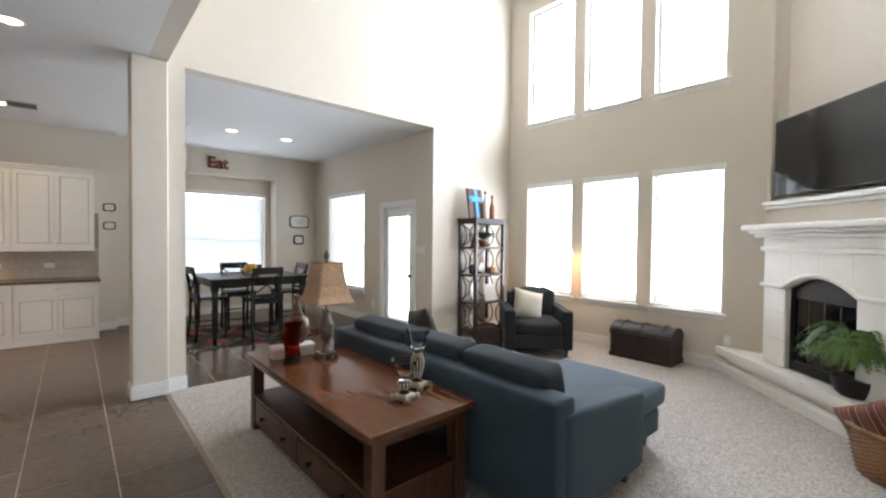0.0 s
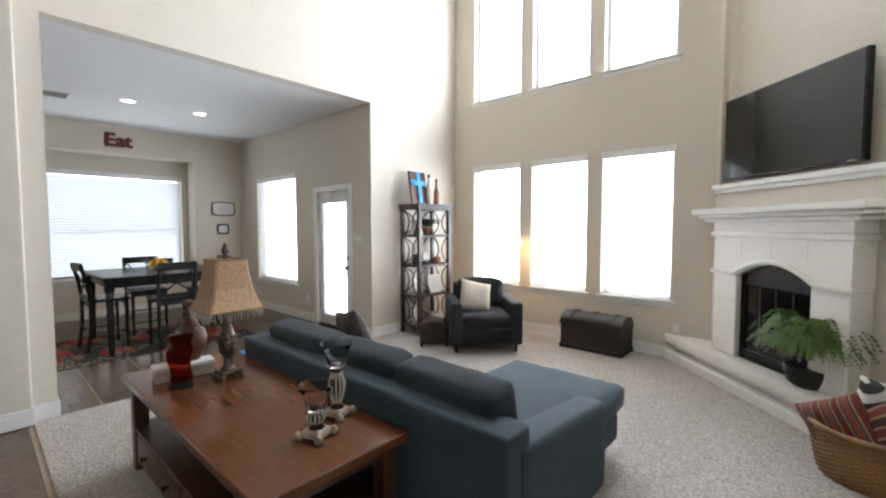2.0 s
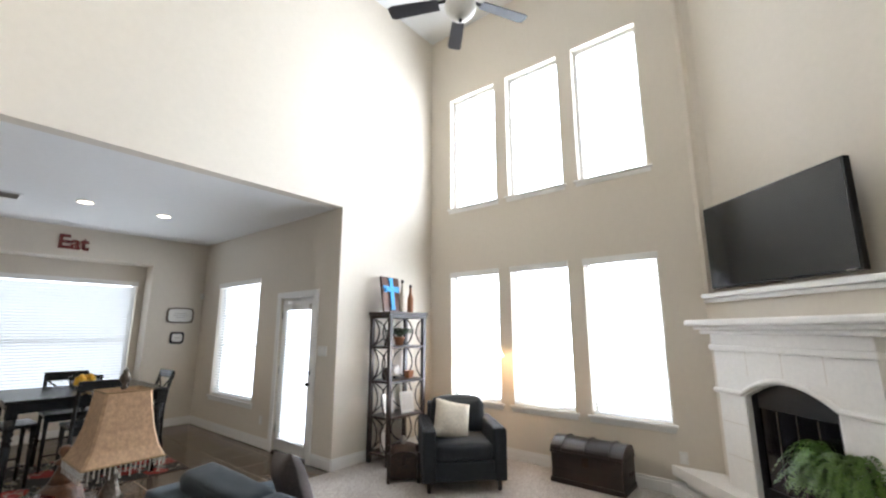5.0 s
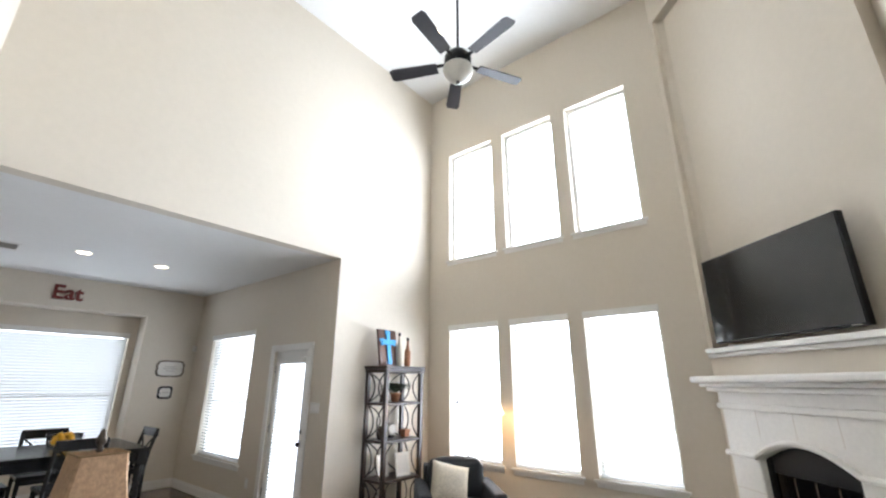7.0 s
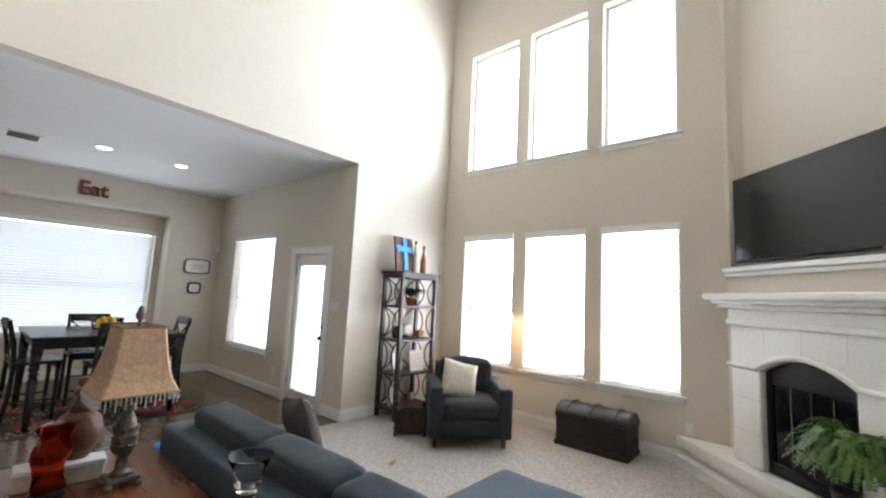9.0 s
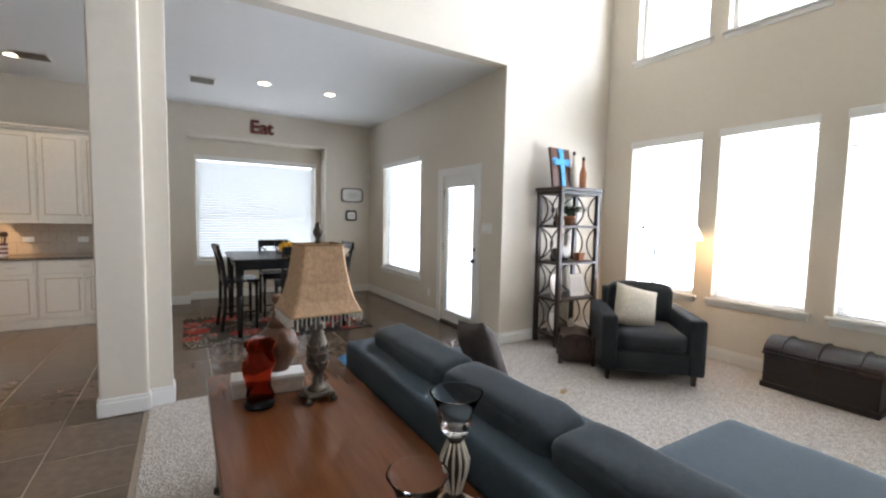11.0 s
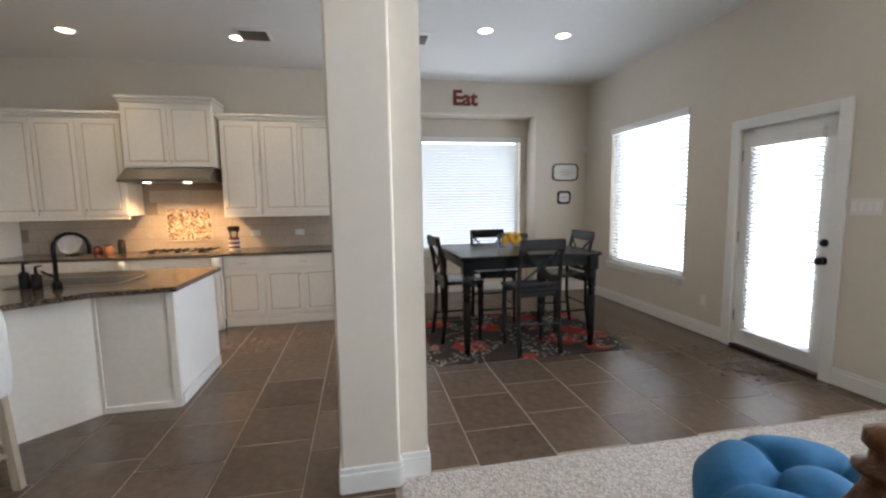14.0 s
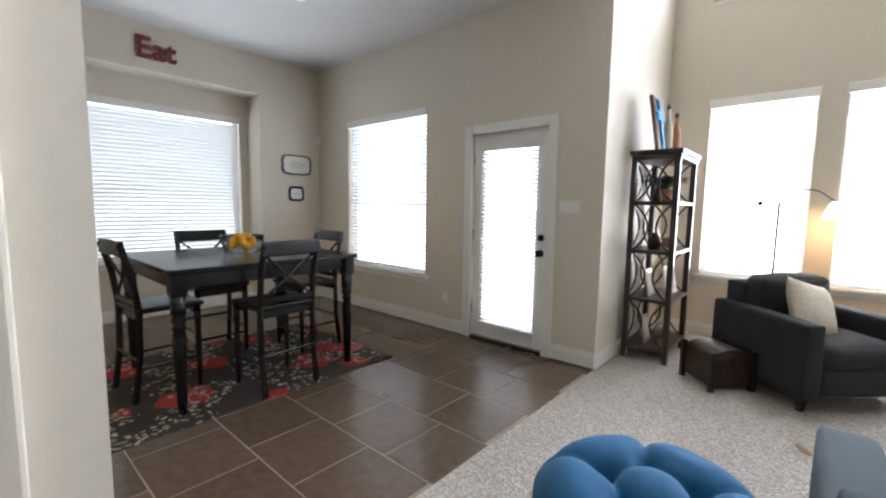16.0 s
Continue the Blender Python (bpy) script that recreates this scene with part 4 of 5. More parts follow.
def leaf_spray(name, parent, mat, count, reach, lift, leaf, seed, droop=1.0, label=""):
    """Arching stems with rows of small leaves."""
    rnd = random.Random(seed)
    bm = bmesh.new()
    for k in range(count):
        a = 2 * math.pi * k * 0.381966 + rnd.uniform(-0.2, 0.2)
        r, up = reach * rnd.uniform(0.55, 1.05), lift * rnd.uniform(0.5, 1.15)
        pts = []
        for i in range(9):
            u = i / 8
            pts.append(Vector((math.cos(a) * r * u, math.sin(a) * r * u, up * (2.1 * u - 1.5 * droop * u * u) + 0.01)))
        tube(pts, 0.002, 3, bm, 0.0007)
        side = Vector((-math.sin(a), math.cos(a), 0))
        for i in range(1, 24):
            u = i / 24
            j = min(7, int(u * 8))
            p = pts[j].lerp(pts[j + 1], u * 8 - j)
            d = (pts[j + 1] - pts[j]).normalized()
            ln = leaf * (1 - 0.75 * u) * rnd.uniform(0.8, 1.2) * (0.5 + min(0.5, 2 * u))
            for s in (-1, 1):
                tip = p + (side * s * 0.9 + d * 0.45 + Vector((0, 0, rnd.uniform(-0.35, 0.2)))) * ln
                wv = d * leaf * 0.11
                bm.faces.new([bm.verts.new(q) for q in (p - wv, p.lerp(tip, 0.5) - wv * 1.3, tip, p.lerp(tip, 0.5) + wv * 1.3, p + wv)])
    return part(name, bm, mat, parent, label)


SH = pose(6.02, 6.02, 0.008)


def on_shelf(name, label, category, x, y, z, rz=0):
    q = SH @ Vector((x, y, z))
    return thing(name, label, category, q.x, q.y, q.z, rz)


t = on_shelf("potted_plant", "small leafy plant in a terracotta pot", "plant", 0.02, 0, 1.391)
part("pot", lathe([(0.045, 0), (0.065, 0.085), (0.072, 0.088), (0.072, 0.11), (0.06, 0.11)], 18), TERRA, t, smooth=True)
leaf_spray("foliage", t, DUSTY, 46, 0.23, 0.14, 0.05, 5).location = (0, 0, 0.1)
t = on_shelf("ornament", "dark pointed ornament on the shelf", "ornament", -0.2, 0, 1.391)
part("body", lathe([(0.04, 0), (0.035, 0.03), (0.02, 0.09), (0.005, 0.17)], 14), BRONZE, t, smooth=True)
t = on_shelf("picture_frame", "round silver framed photo stand", "picture frame", 0.0, 0.03, 0.971)
part("frame", lathe([(0.06, 0), (0.075, 0.008), (0.06, 0.016)], 24, pose(0, 0, 0.1, 82)), STEEL, t, smooth=True)
part("picture", lathe([(0.052, 0.0), (0.052, 0.018)], 24, pose(0, -0.001, 0.1, 82)), WHITECLOTH, t)
part("stand", box((-0.03, -0.02, 0), (0.03, 0.03, 0.03), 0.004), BLACKMETAL, t)
t = on_shelf("orange_pot", "small orange ceramic square pot", "pot", 0.19, -0.02, 0.971)
part("pot", lathe([(0.05, 0), (0.07, 0.09), (0.062, 0.09)], 4, pose(0, 0, 0, 0, 0, 45)), TERRA, t)
t = on_shelf("ornament", "dark rounded ornament on the shelf", "ornament", -0.2, 0, 0.971)
part("body", lathe([(0.04, 0), (0.06, 0.05), (0.055, 0.1), (0.025, 0.14), (0.03, 0.15)], 18), BRONZE, t, smooth=True)
for x, z, label in ((-0.12, 0.551, "white framed picture leaning on the shelf"), (-0.16, 0.131, "small framed picture on the low shelf")):
    t = on_shelf("picture_frame", label, "picture frame", x, 0.02, z)
    part("frame", box((-0.09, -0.01, 0), (0.09, 0.01, 0.24), 0.006, pose(0, 0, 0, -10)), STEEL, t)
    part("picture", box((-0.065, -0.0125, 0.03), (0.065, -0.0095, 0.21), 0, pose(0, 0, 0, -10)), WHITECLOTH, t)
t = on_shelf("ornament", "silver scroll ornament on the low shelf", "ornament", 0.1, -0.02, 0.131)
part("body", lathe([(0.05, 0), (0.03, 0.03), (0.05, 0.08), (0.02, 0.13)], 16), STEEL, t, smooth=True)
BT = 1.829
t = thing("cross_plaque", "brown wooden plaque with turquoise cross, leaning", "plaque", 5.9, 6.06, BT, 0)
b = part("board", box((-0.15, -0.012, 0), (0.15, 0.012, 0.42), 0.004), BOARD, t)
cross = part("cross", box((-0.03, -0.03, 0.05), (0.03, -0.013, 0.37), 0.006), CROSSBLUE, t, "turquoise painted cross")
part("cross_arm", box((-0.1, -0.032, 0.24), (0.1, -0.014, 0.3), 0.006), CROSSBLUE, cross)
for x, z in ((-0.1, 0.27), (0.1, 0.27), (0, 0.37), (0, 0.06)):
    for dx, dz in ((0.018, 0.02), (-0.018, 0.02), (0.0, -0.02)):
        part("cross_tip", lathe([(0.02, 0), (0.02, 0.012)], 12, pose(x + dx, -0.014, z + dz * (1 if z > 0.1 else -1), 90)), CROSSBLUE, cross)
t.matrix_basis = pose(5.92, 6.04, BT, -9, 0, 4)
t.scale = (1.15, 1.15, 1.12)
for x, y, h, mat, label in ((6.1, 6.04, 0.44, CREAMCLOTH, "tall decorative cream bottle with dark neck"), (6.22, 6.0, 0.38, TERRA, "tall painted red and tan bottle")):
    t = thing("decorative_bottle", label, "bottle", x, y, BT, group="bottles on the bookcase")
    part("body", lathe([(0.035, 0), (0.042, 0.03), (0.042, h * 0.5), (0.016, h * 0.72), (0.014, h * 0.9)], 18), mat, t, smooth=True)
    part("neck", lathe([(0.016, h * 0.9), (0.018, h * 0.92), (0.016, h)], 14), ESPRESSO, t, smooth=True)

t = thing("chest_table", "small brown wooden chest on dark posts", "chest", 5.58, 5.46, 0.008, -44)
for x in (-0.16, 0.16):
    for y in (-0.16, 0.16):
        part("post", box((x - 0.018, y - 0.018, 0), (x + 0.018, y + 0.018, 0.3), 0.004), ESPRESSO, t)
part("body", box((-0.15, -0.15, 0.03), (0.15, 0.15, 0.24), 0.008), CHESTWOOD, t)
part("domed_lid", prism([(0.15 * math.cos(a), 0.07 * math.sin(a)) for a in [math.pi * i / 12 for i in range(13)]], -0.155, 0.155, m=pose(0, 0, 0.242, 90)), CHESTWOOD, t)
part("clasp", box((-0.02, -0.158, 0.17), (0.02, -0.15, 0.25), 0.003), BRONZE, t)
t = thing("picture_frame", "white matted photo frame on the bookcase shelf", "picture frame", 5.4, 5.42, 0.318, -40)
part("frame", box((-0.1, -0.01, 0), (0.1, 0.01, 0.26), 0.006, pose(0, 0, 0, -12)), PLASTIC, t)
part("mat_board", box((-0.07, -0.0125, 0.035), (0.07, -0.0095, 0.225), 0, pose(0, 0, 0, -12)), WHITECLOTH, t)
t.matrix_basis = SH @ pose(0.1, -0.1, 0.551, 0, 0, -12)


def trunk():
    t = thing("trunk", "dark wooden domed-lid trunk against the wall", "trunk", 6.73, 3.79, 0.008)
    w, d = 0.195, 0.375
    part("body", box((-w, -d, 0.01), (w, d, 0.32), 0.008), TRUNKWOOD, t)
    poly = [(w * 1.02 * math.cos(math.pi * i / 14), 0.12 * math.sin(math.pi * i / 14)) for i in range(15)]
    lid = part("lid", prism(poly, -d - 0.006, d + 0.006, m=pose(0, 0, 0.322, 90)), TRUNKWOOD, t, "domed plank lid")
    for y in (-0.25, 0, 0.25):
        pts = [(w * 1.04 * math.cos(math.pi * i / 14), y, 0.324 + 0.125 * math.sin(math.pi * i / 14)) for i in range(15)]
        part("lid_rib", tube(pts, 0.009, 6), TRUNKWOOD, lid)
    part("base_moulding", box((-w - 0.012, -d - 0.012, 0), (w, d + 0.012, 0.05), 0.005), TRUNKWOOD, t)
    part("rim_moulding", box((-w - 0.01, -d - 0.01, 0.295), (w, d + 0.01, 0.321), 0.004), TRUNKWOOD, t)
    part("lock_plate", box((-w - 0.008, -0.035, 0.2), (-w, 0.035, 0.31), 0.003), BRONZE, t, "bronze lock plate")
    part("ring_handle", tube([(0.05 * math.cos(a), -d - 0.02, 0.19 + 0.035 * math.sin(a)) for a in [math.pi * i / 8 for i in range(8, 17)]], 0.006, 6), BRONZE, t)


trunk()


def floor_lamp():
    t = thing("floor_lamp", "slim black floor lamp with frosted glass shades", "floor lamp", 6.5, 5.22, 0.008)
    part("base", lathe([(0.13, 0), (0.13, 0.015), (0.02, 0.03)], 24), BLACKMETAL, t, smooth=True)
    part("pole", tube([(0, 0, 0.02), (0, 0, 1.4)], 0.011, 10), BLACKMETAL, t)
    for dx, dy, lit in ((0.1, -0.36, 1), (-0.03, 0.13, 0)):
        pts = [(dx * u, dy * u, 1.39 + 0.12 * math.sin(u * 3.0)) for u in [i / 8 for i in range(9)]]
        part("arm", tube(pts, 0.006, 8), BLACKMETAL, t)
        if lit:
            sh = part("shade", lathe([(0.02, 0.0), (0.035, -0.02), (0.05, -0.06), (0.075, -0.12), (0.085, -0.14), (0.08, -0.135), (0.045, -0.06), (0.015, -0.005)], 20, Matrix.Translation(pts[-1])), SHADEGLOW, t, "lit frosted tulip shade", True)
        else:
            part("cap", lathe([(0.018, 0), (0.022, -0.03), (0.012, -0.04)], 12, Matrix.Translation(pts[-1])), BLACKMETAL, t)


floor_lamp()


def fern():
    q = DIAG @ Vector((1.25, 0.2, 0.281))
    t = thing("potted_fern", "bushy green fern in a black pot", "plant", q.x, q.y, q.z)
    part("pot", lathe([(0.11, 0), (0.14, 0.03), (0.165, 0.1), (0.17, 0.14), (0.17, 0.155), (0.155, 0.15)], 24), POT, t, smooth=True)
    part("soil", lathe([(0.15, 0.13), (0.15, 0.145)], 20), ESPRESSO, t)
    leaf_spray("fronds", t, FERN, 420, 0.42, 0.56, 0.046, 3, 1.2, "arching green fronds").location = (0, 0, 0.17)


fern()


def basket():
    t = thing("wicker_basket", "honey wicker basket filled with pillows", "basket", 5.15, 1.49, 0.008)
    t.scale = (0.95, 0.95, 0.95)
    n = 44
    for k in range(22):
        z = 0.012 + k * 0.0145
        r = 0.25 + 0.06 * (k / 21) ** 0.8
        pts = [((r + 0.006 * (1 if (i + k) % 2 else -1)) * math.cos(2 * math.pi * i / n), (r + 0.006 * (1 if (i + k) % 2 else -1)) * math.sin(2 * math.pi * i / n), z) for i in range(n + 1)]
        part("wicker_strand", tube(pts, 0.0085, 5), WICKER, t)
    pts = [(0.318 * math.cos(2 * math.pi * i / 40), 0.318 * math.sin(2 * math.pi * i / 40), 0.335) for i in range(41)]
    part("rim", tube(pts, 0.018, 8), WICKER, t)
    part("basket_floor", lathe([(0.24, 0.004), (0.24, 0.014)], 24), WICKER, t)


basket()


def striped(name, colors, scale, axis="X", zig=0.0):
    m = material(name, colors[0], 0.9, vary=0.1, bump=0.3, bump_scale=200)
    n, l = m.node_tree.nodes, m.node_tree.links
    tc, w, r = n.new("ShaderNodeTexCoord"), n.new("ShaderNodeTexWave"), n.new("ShaderNodeValToRGB")
    w.inputs["Scale"].default_value, w.inputs["Distortion"].default_value = scale, zig
    w.bands_direction = axis
    r.color_ramp.interpolation = "CONSTANT"
    while len(r.color_ramp.elements) < len(colors):
        r.color_ramp.elements.new(0.5)
    for i, c in enumerate(colors):
        r.color_ramp.elements[i].position, r.color_ramp.elements[i].color = i / len(colors), (*c, 1)
    l.new(tc.outputs["Object"], w.inputs["Vector"])
    l.new(w.outputs["Fac"], r.inputs[0])
    l.new(r.outputs[0], n["Principled BSDF"].inputs["Base Color"])
    return m


STRIPE1 = striped("rust_striped_cloth", [(0.22, 0.07, 0.04), (0.05, 0.045, 0.05), (0.3, 0.2, 0.13), (0.14, 0.03, 0.02)], 3.2, "X")
STRIPE2 = striped("red_tan_woven_cloth", [(0.16, 0.03, 0.02), (0.3, 0.18, 0.1), (0.07, 0.03, 0.025)], 3.0, "Z", 3)
CHEVRON = striped("black_white_chevron", [(0.6, 0.58, 0.54), (0.03, 0.03, 0.03)], 5.5, "DIAGONAL", 0)
for x, y, z, rx, ry, rz, mat, label in ((5.08, 1.64, 0.31, 10, 30, 80, STRIPE1, "rust striped pillow in the basket"), (5.07, 1.47, 0.29, 26, 42, 84, STRIPE2, "red woven pillow in the basket"), (5.1, 1.33, 0.33, 26, -24, 96, CHEVRON, "black and white chevron pillow in the basket"), (5.24, 1.42, 0.4, 14, -12, 88, CHEVRON, "black and white chevron pillow behind the others")):
    t = thing("throw_pillow", label, "pillow", group="pillows in the basket")
    part("cover", pillow(0.34, 0.34, 0.17), mat, t, smooth=True)
    t.matrix_basis = pose(x, y, z, rx, ry, rz)


def ottoman():
    t = thing("tufted_ottoman", "round bright blue button-tufted ottoman", "ottoman", 3.33, 5.33, 0.008, 20)
    bm, R, n, k = bmesh.new(), 0.385, 90, 32
    buttons = [(0.15 * math.cos(a), 0.15 * math.sin(a)) for a in [2 * math.pi / 5 * i for i in range(5)]]
    spokes = [((bx, by), (bx * 2.6, by * 2.6)) for bx, by in buttons]
    spokes += [(buttons[i], buttons[(i + 1) % 5]) for i in range(5)]

    def height(x, y, r):
        z = 0.4 + 0.03 * math.cos(min(1, r / R) * 1.4) - 0.09 * (r / R) ** 7
        for bx, by in buttons:
            d = math.hypot(x - bx, y - by)
            z -= 0.06 * math.exp(-(d / 0.035) ** 2) + 0.035 * math.exp(-(d / 0.08) ** 2)
        best = 1.0
        for (ax, ay), (bx, by) in spokes:
            L = math.hypot(bx - ax, by - ay)
            u = max(0, min(1, ((x - ax) * (bx - ax) + (y - ay) * (by - ay)) / L ** 2))
            best = min(best, math.hypot(x - ax - u * (bx - ax), y - ay - u * (by - ay)))
        return z - 0.02 * math.exp(-(best / 0.012) ** 2) - 0.022 * math.exp(-(best / 0.045) ** 2)
    rings = []
    for j in range(1, k + 1):
        r = R * j / k
        rings.append([bm.verts.new((r * math.cos(2 * math.pi * i / n), r * math.sin(2 * math.pi * i / n), height(r * math.cos(2 * math.pi * i / n), r * math.sin(2 * math.pi * i / n), r))) for i in range(n)])
    for q, z in ((1.03, 0.3), (1.035, 0.27), (1.02, 0.2), (0.98, 0.13), (0.9, 0.12)):
        rings.append([bm.verts.new((R * q * math.cos(2 * math.pi * i / n), R * q * math.sin(2 * math.pi * i / n), z)) for i in range(n)])
    c = bm.verts.new((0, 0, height(0, 0, 0)))
    for i in range(n):
        bm.faces.new((c, rings[0][i], rings[0][(i + 1) % n]))
    for a, b in zip(rings, rings[1:]):
        for i in range(n):
            bm.faces.new((a[i], b[i], b[(i + 1) % n], a[(i + 1) % n]))
    bm.faces.new(rings[-1])
    part("cushion", bm, BLUE, t, "deep-buttoned blue fabric", True)
    for bx, by in buttons:
        part("button", lathe([(0.014, 0), (0.011, 0.006), (0.002, 0.009)], 10, Matrix.Translation((bx, by, height(bx, by, math.hypot(bx, by)) + 0.001))), BLUE, t, smooth=True)
    for i in range(4):
        a = math.pi / 4 + math.pi / 2 * i
        part("leg", lathe([(0.018, 0), (0.03, 0.125)], 12, Matrix.Translation((0.28 * math.cos(a), 0.28 * math.sin(a), 0))), ESPRESSO, t)


ottoman()
t = thing("toy", "small tan scrap lying on the carpet", "toy", 4.84, 4.93, 0.01, 30)
part("body", lathe([(0.04, 0), (0.045, 0.004), (0.02, 0.008)], 10, Matrix.Diagonal((1.5, 0.6, 1, 1))), SHADETRIM, t)


def ceiling_fan():
    t = thing("ceiling_fan", "five-blade dark ceiling fan with glass bowl light", "ceiling fan", 4.58, 3.88, 4.36)
    part("downrod", tube([(0, 0, 0.2), (0, 0, TALL - 4.36 - 0.05)], 0.013, 10), BLACKMETAL, t)
    part("canopy", lathe([(0.02, TALL - 4.36 - 0.1), (0.06, TALL - 4.36 - 0.04), (0.07, TALL - 4.36)], 20), BLACKMETAL, t, smooth=True)
    part("motor", lathe([(0.03, 0.24), (0.09, 0.2), (0.125, 0.15), (0.125, 0.09), (0.1, 0.06), (0.1, 0.03)], 26), BLACKMETAL, t, smooth=True)
    part("light_bowl", lathe([(0.135, 0.03), (0.14, 0.01), (0.12, -0.05), (0.07, -0.095), (0.02, -0.11)], 26), FANGLASS, t, "frosted white glass bowl", True)
    part("finial", lathe([(0.014, -0.135), (0.018, -0.12), (0.012, -0.108)], 12), BLACKMETAL, t, smooth=True)
    for i in range(5):
        m = pose(0, 0, 0, 0, 0, 72 * i + 44)
        br = part("blade_iron", box((0.1, -0.018, 0.09), (0.24, 0.018, 0.1), 0.003, m), BLACKMETAL, t)
        poly = [(0.2, -0.055), (0.62, -0.068), (0.655, -0.05), (0.66, 0.05), (0.62, 0.068), (0.2, 0.055)]
        part("blade", prism(poly, 0.08, 0.089, m=m @ Matrix.Rotation(radians(10), 4, "X")), FANBLADE, t)


ceiling_fan()

# ---- breakfast area ----
t = thing("area_rug", "red, brown and grey floral area rug", "rug")
part("woven_field", box((2.1, 7.68, -0.004), (4.25, 9.2, 0.008), 0.003), RUG, t)
tagged(t, kind="")


def turned_leg(h, r):
    return [(r * 0.62, 0), (r * 0.75, h * 0.12), (r * 0.9, h * 0.45), (r * 1.05, h * 0.62), (r * 0.75, h * 0.68), (r * 1.1, h * 0.7), (r * 0.75, h * 0.73), (r * 1.15, h * 0.77), (r * 0.9, h * 0.8), (r * 1.1, h * 0.83), (r * 1.1, h)]


TH = 0.92


def dining_table():
    t = thing("dining_table", "black square counter-height dining table with turned legs", "table", 3.29, 8.42, 0.009)
    w, d = 0.685, 0.62
    part("tabletop", box((-w, -d, TH - 0.035), (w, d, TH), 0.008), BLACKWOOD, t)
    for s in (-1, 1):
        part("apron", box((-w + 0.1, s * (d - 0.06) - 0.012, TH - 0.13), (w - 0.1, s * (d - 0.06) + 0.012, TH - 0.036), 0.003), BLACKWOOD, t)
        part("apron", box((s * (w - 0.06) - 0.012, -d + 0.1, TH - 0.13), (s * (w - 0.06) + 0.012, d - 0.1, TH - 0.036), 0.003), BLACKWOOD, t)
        for q in (-1, 1):
            m = Matrix.Translation((s * (w - 0.065), q * (d - 0.065), 0))
            leg = part("leg", lathe(turned_leg(TH - 0.14, 0.04), 16, m), BLACKWOOD, t, smooth=True)
            part("leg_block", box((-0.045, -0.045, TH - 0.17), (0.045, 0.045, TH - 0.037), 0.004, m), BLACKWOOD, leg)


dining_table()


def dining_chair():
    """X-back counter chair that faces +y, its back at -y."""
    t = thing("dining_chair", "black counter-height chair with crossed back", "chair", group="chairs round the table")
    sh, w = 0.62, 0.215
    part("seat", box((-w - 0.01, -0.2, sh - 0.03), (w + 0.01, 0.21, sh + 0.005), 0.012, seg=3), BLACKWOOD, t)
    for s in (-1, 1):
        part("front_leg", lathe(turned_leg(sh - 0.03, 0.021), 12, Matrix.Translation((s * (w - 0.02), 0.17, 0))), BLACKWOOD, t, smooth=True)
        pts = [(s * (w - 0.015), -0.23, 0), (s * (w - 0.015), -0.19, 0.3), (s * (w - 0.015), -0.185, sh), (s * (w - 0.015), -0.21, 0.83), (s * (w - 0.015), -0.265, 1.05)]
        part("back_post", tube(pts, 0.021, 6), BLACKWOOD, t)
        part("side_stretcher", tube([(s * (w - 0.02), -0.2, 0.22), (s * (w - 0.02), 0.17, 0.22)], 0.011, 6), BLACKWOOD, t)
        part("cross_bar", tube([(-s * (w - 0.03), -0.19, sh + 0.05), (0, -0.205, 0.81), (s * (w - 0.03), -0.245, 0.98)], 0.011, 6), BLACKWOOD, t)
    part("front_stretcher", tube([(-w + 0.02, 0.17, 0.17), (w - 0.02, 0.17, 0.17)], 0.011, 6), BLACKWOOD, t)
    part("back_stretcher", tube([(-w + 0.02, -0.2, 0.28), (w - 0.02, -0.2, 0.28)], 0.011, 6), BLACKWOOD, t)
    part("top_rail", box((-w, -0.275, 0.97), (w, -0.245, 1.07), 0.008), BLACKWOOD, t)
    part("lower_rail", box((-w + 0.02, -0.205, sh + 0.02), (w - 0.02, -0.185, sh + 0.06), 0.005), BLACKWOOD, t)
    for s in (-1, 1):
        part("seat_rail", box((-w + 0.02, s * 0.17 - 0.012, sh - 0.085), (w - 0.02, s * 0.17 + 0.012, sh - 0.031), 0.003), BLACKWOOD, t)
    return t


chair = dining_chair()
chair.matrix_basis = pose(3.31, 7.93, 0.009, 0, 0, 2)
copy_thing(chair, pose(2.72, 8.44, 0.009, 0, 0, -86))
copy_thing(chair, pose(3.27, 8.94, 0.009, 0, 0, 180))
copy_thing(chair, pose(3.92, 8.52, 0.009, 0, 0, 92))

t = thing("fruit_bowl", "clear glass bowl of yellow lemons", "bowl", 3.31, 8.42, TH + 0.01)
t.scale = (1.35, 1.35, 0.9)
g = part("bowl", lathe([(0.08, 0), (0.1, 0.01), (0.115, 0.1), (0.12, 0.16), (0.115, 0.16), (0.108, 0.1), (0.09, 0.016), (0.01, 0.014)], 28), CLEAR, t, "clear glass bowl", True)
g.visible_shadow = False
rnd = random.Random(4)
for i in range(14):
    a, r = i * 2.4, 0.03 + 0.07 * ((i * 7) % 10) / 10
    lemon = thing("lemon", "ripe yellow lemon in the glass bowl", "fruit", group="lemons in the bowl")
    part("peel", lathe([(0.004, -0.042), (0.012, -0.038), (0.03, -0.015), (0.031, 0.012), (0.014, 0.036), (0.004, 0.041)], 12), YELLOW, lemon, smooth=True)
    lemon.matrix_basis = pose(3.31 + r * math.cos(a), 8.42 + r * math.sin(a), TH + 0.055 + 0.007 * i, rnd.uniform(0, 180), rnd.uniform(0, 180), 0)

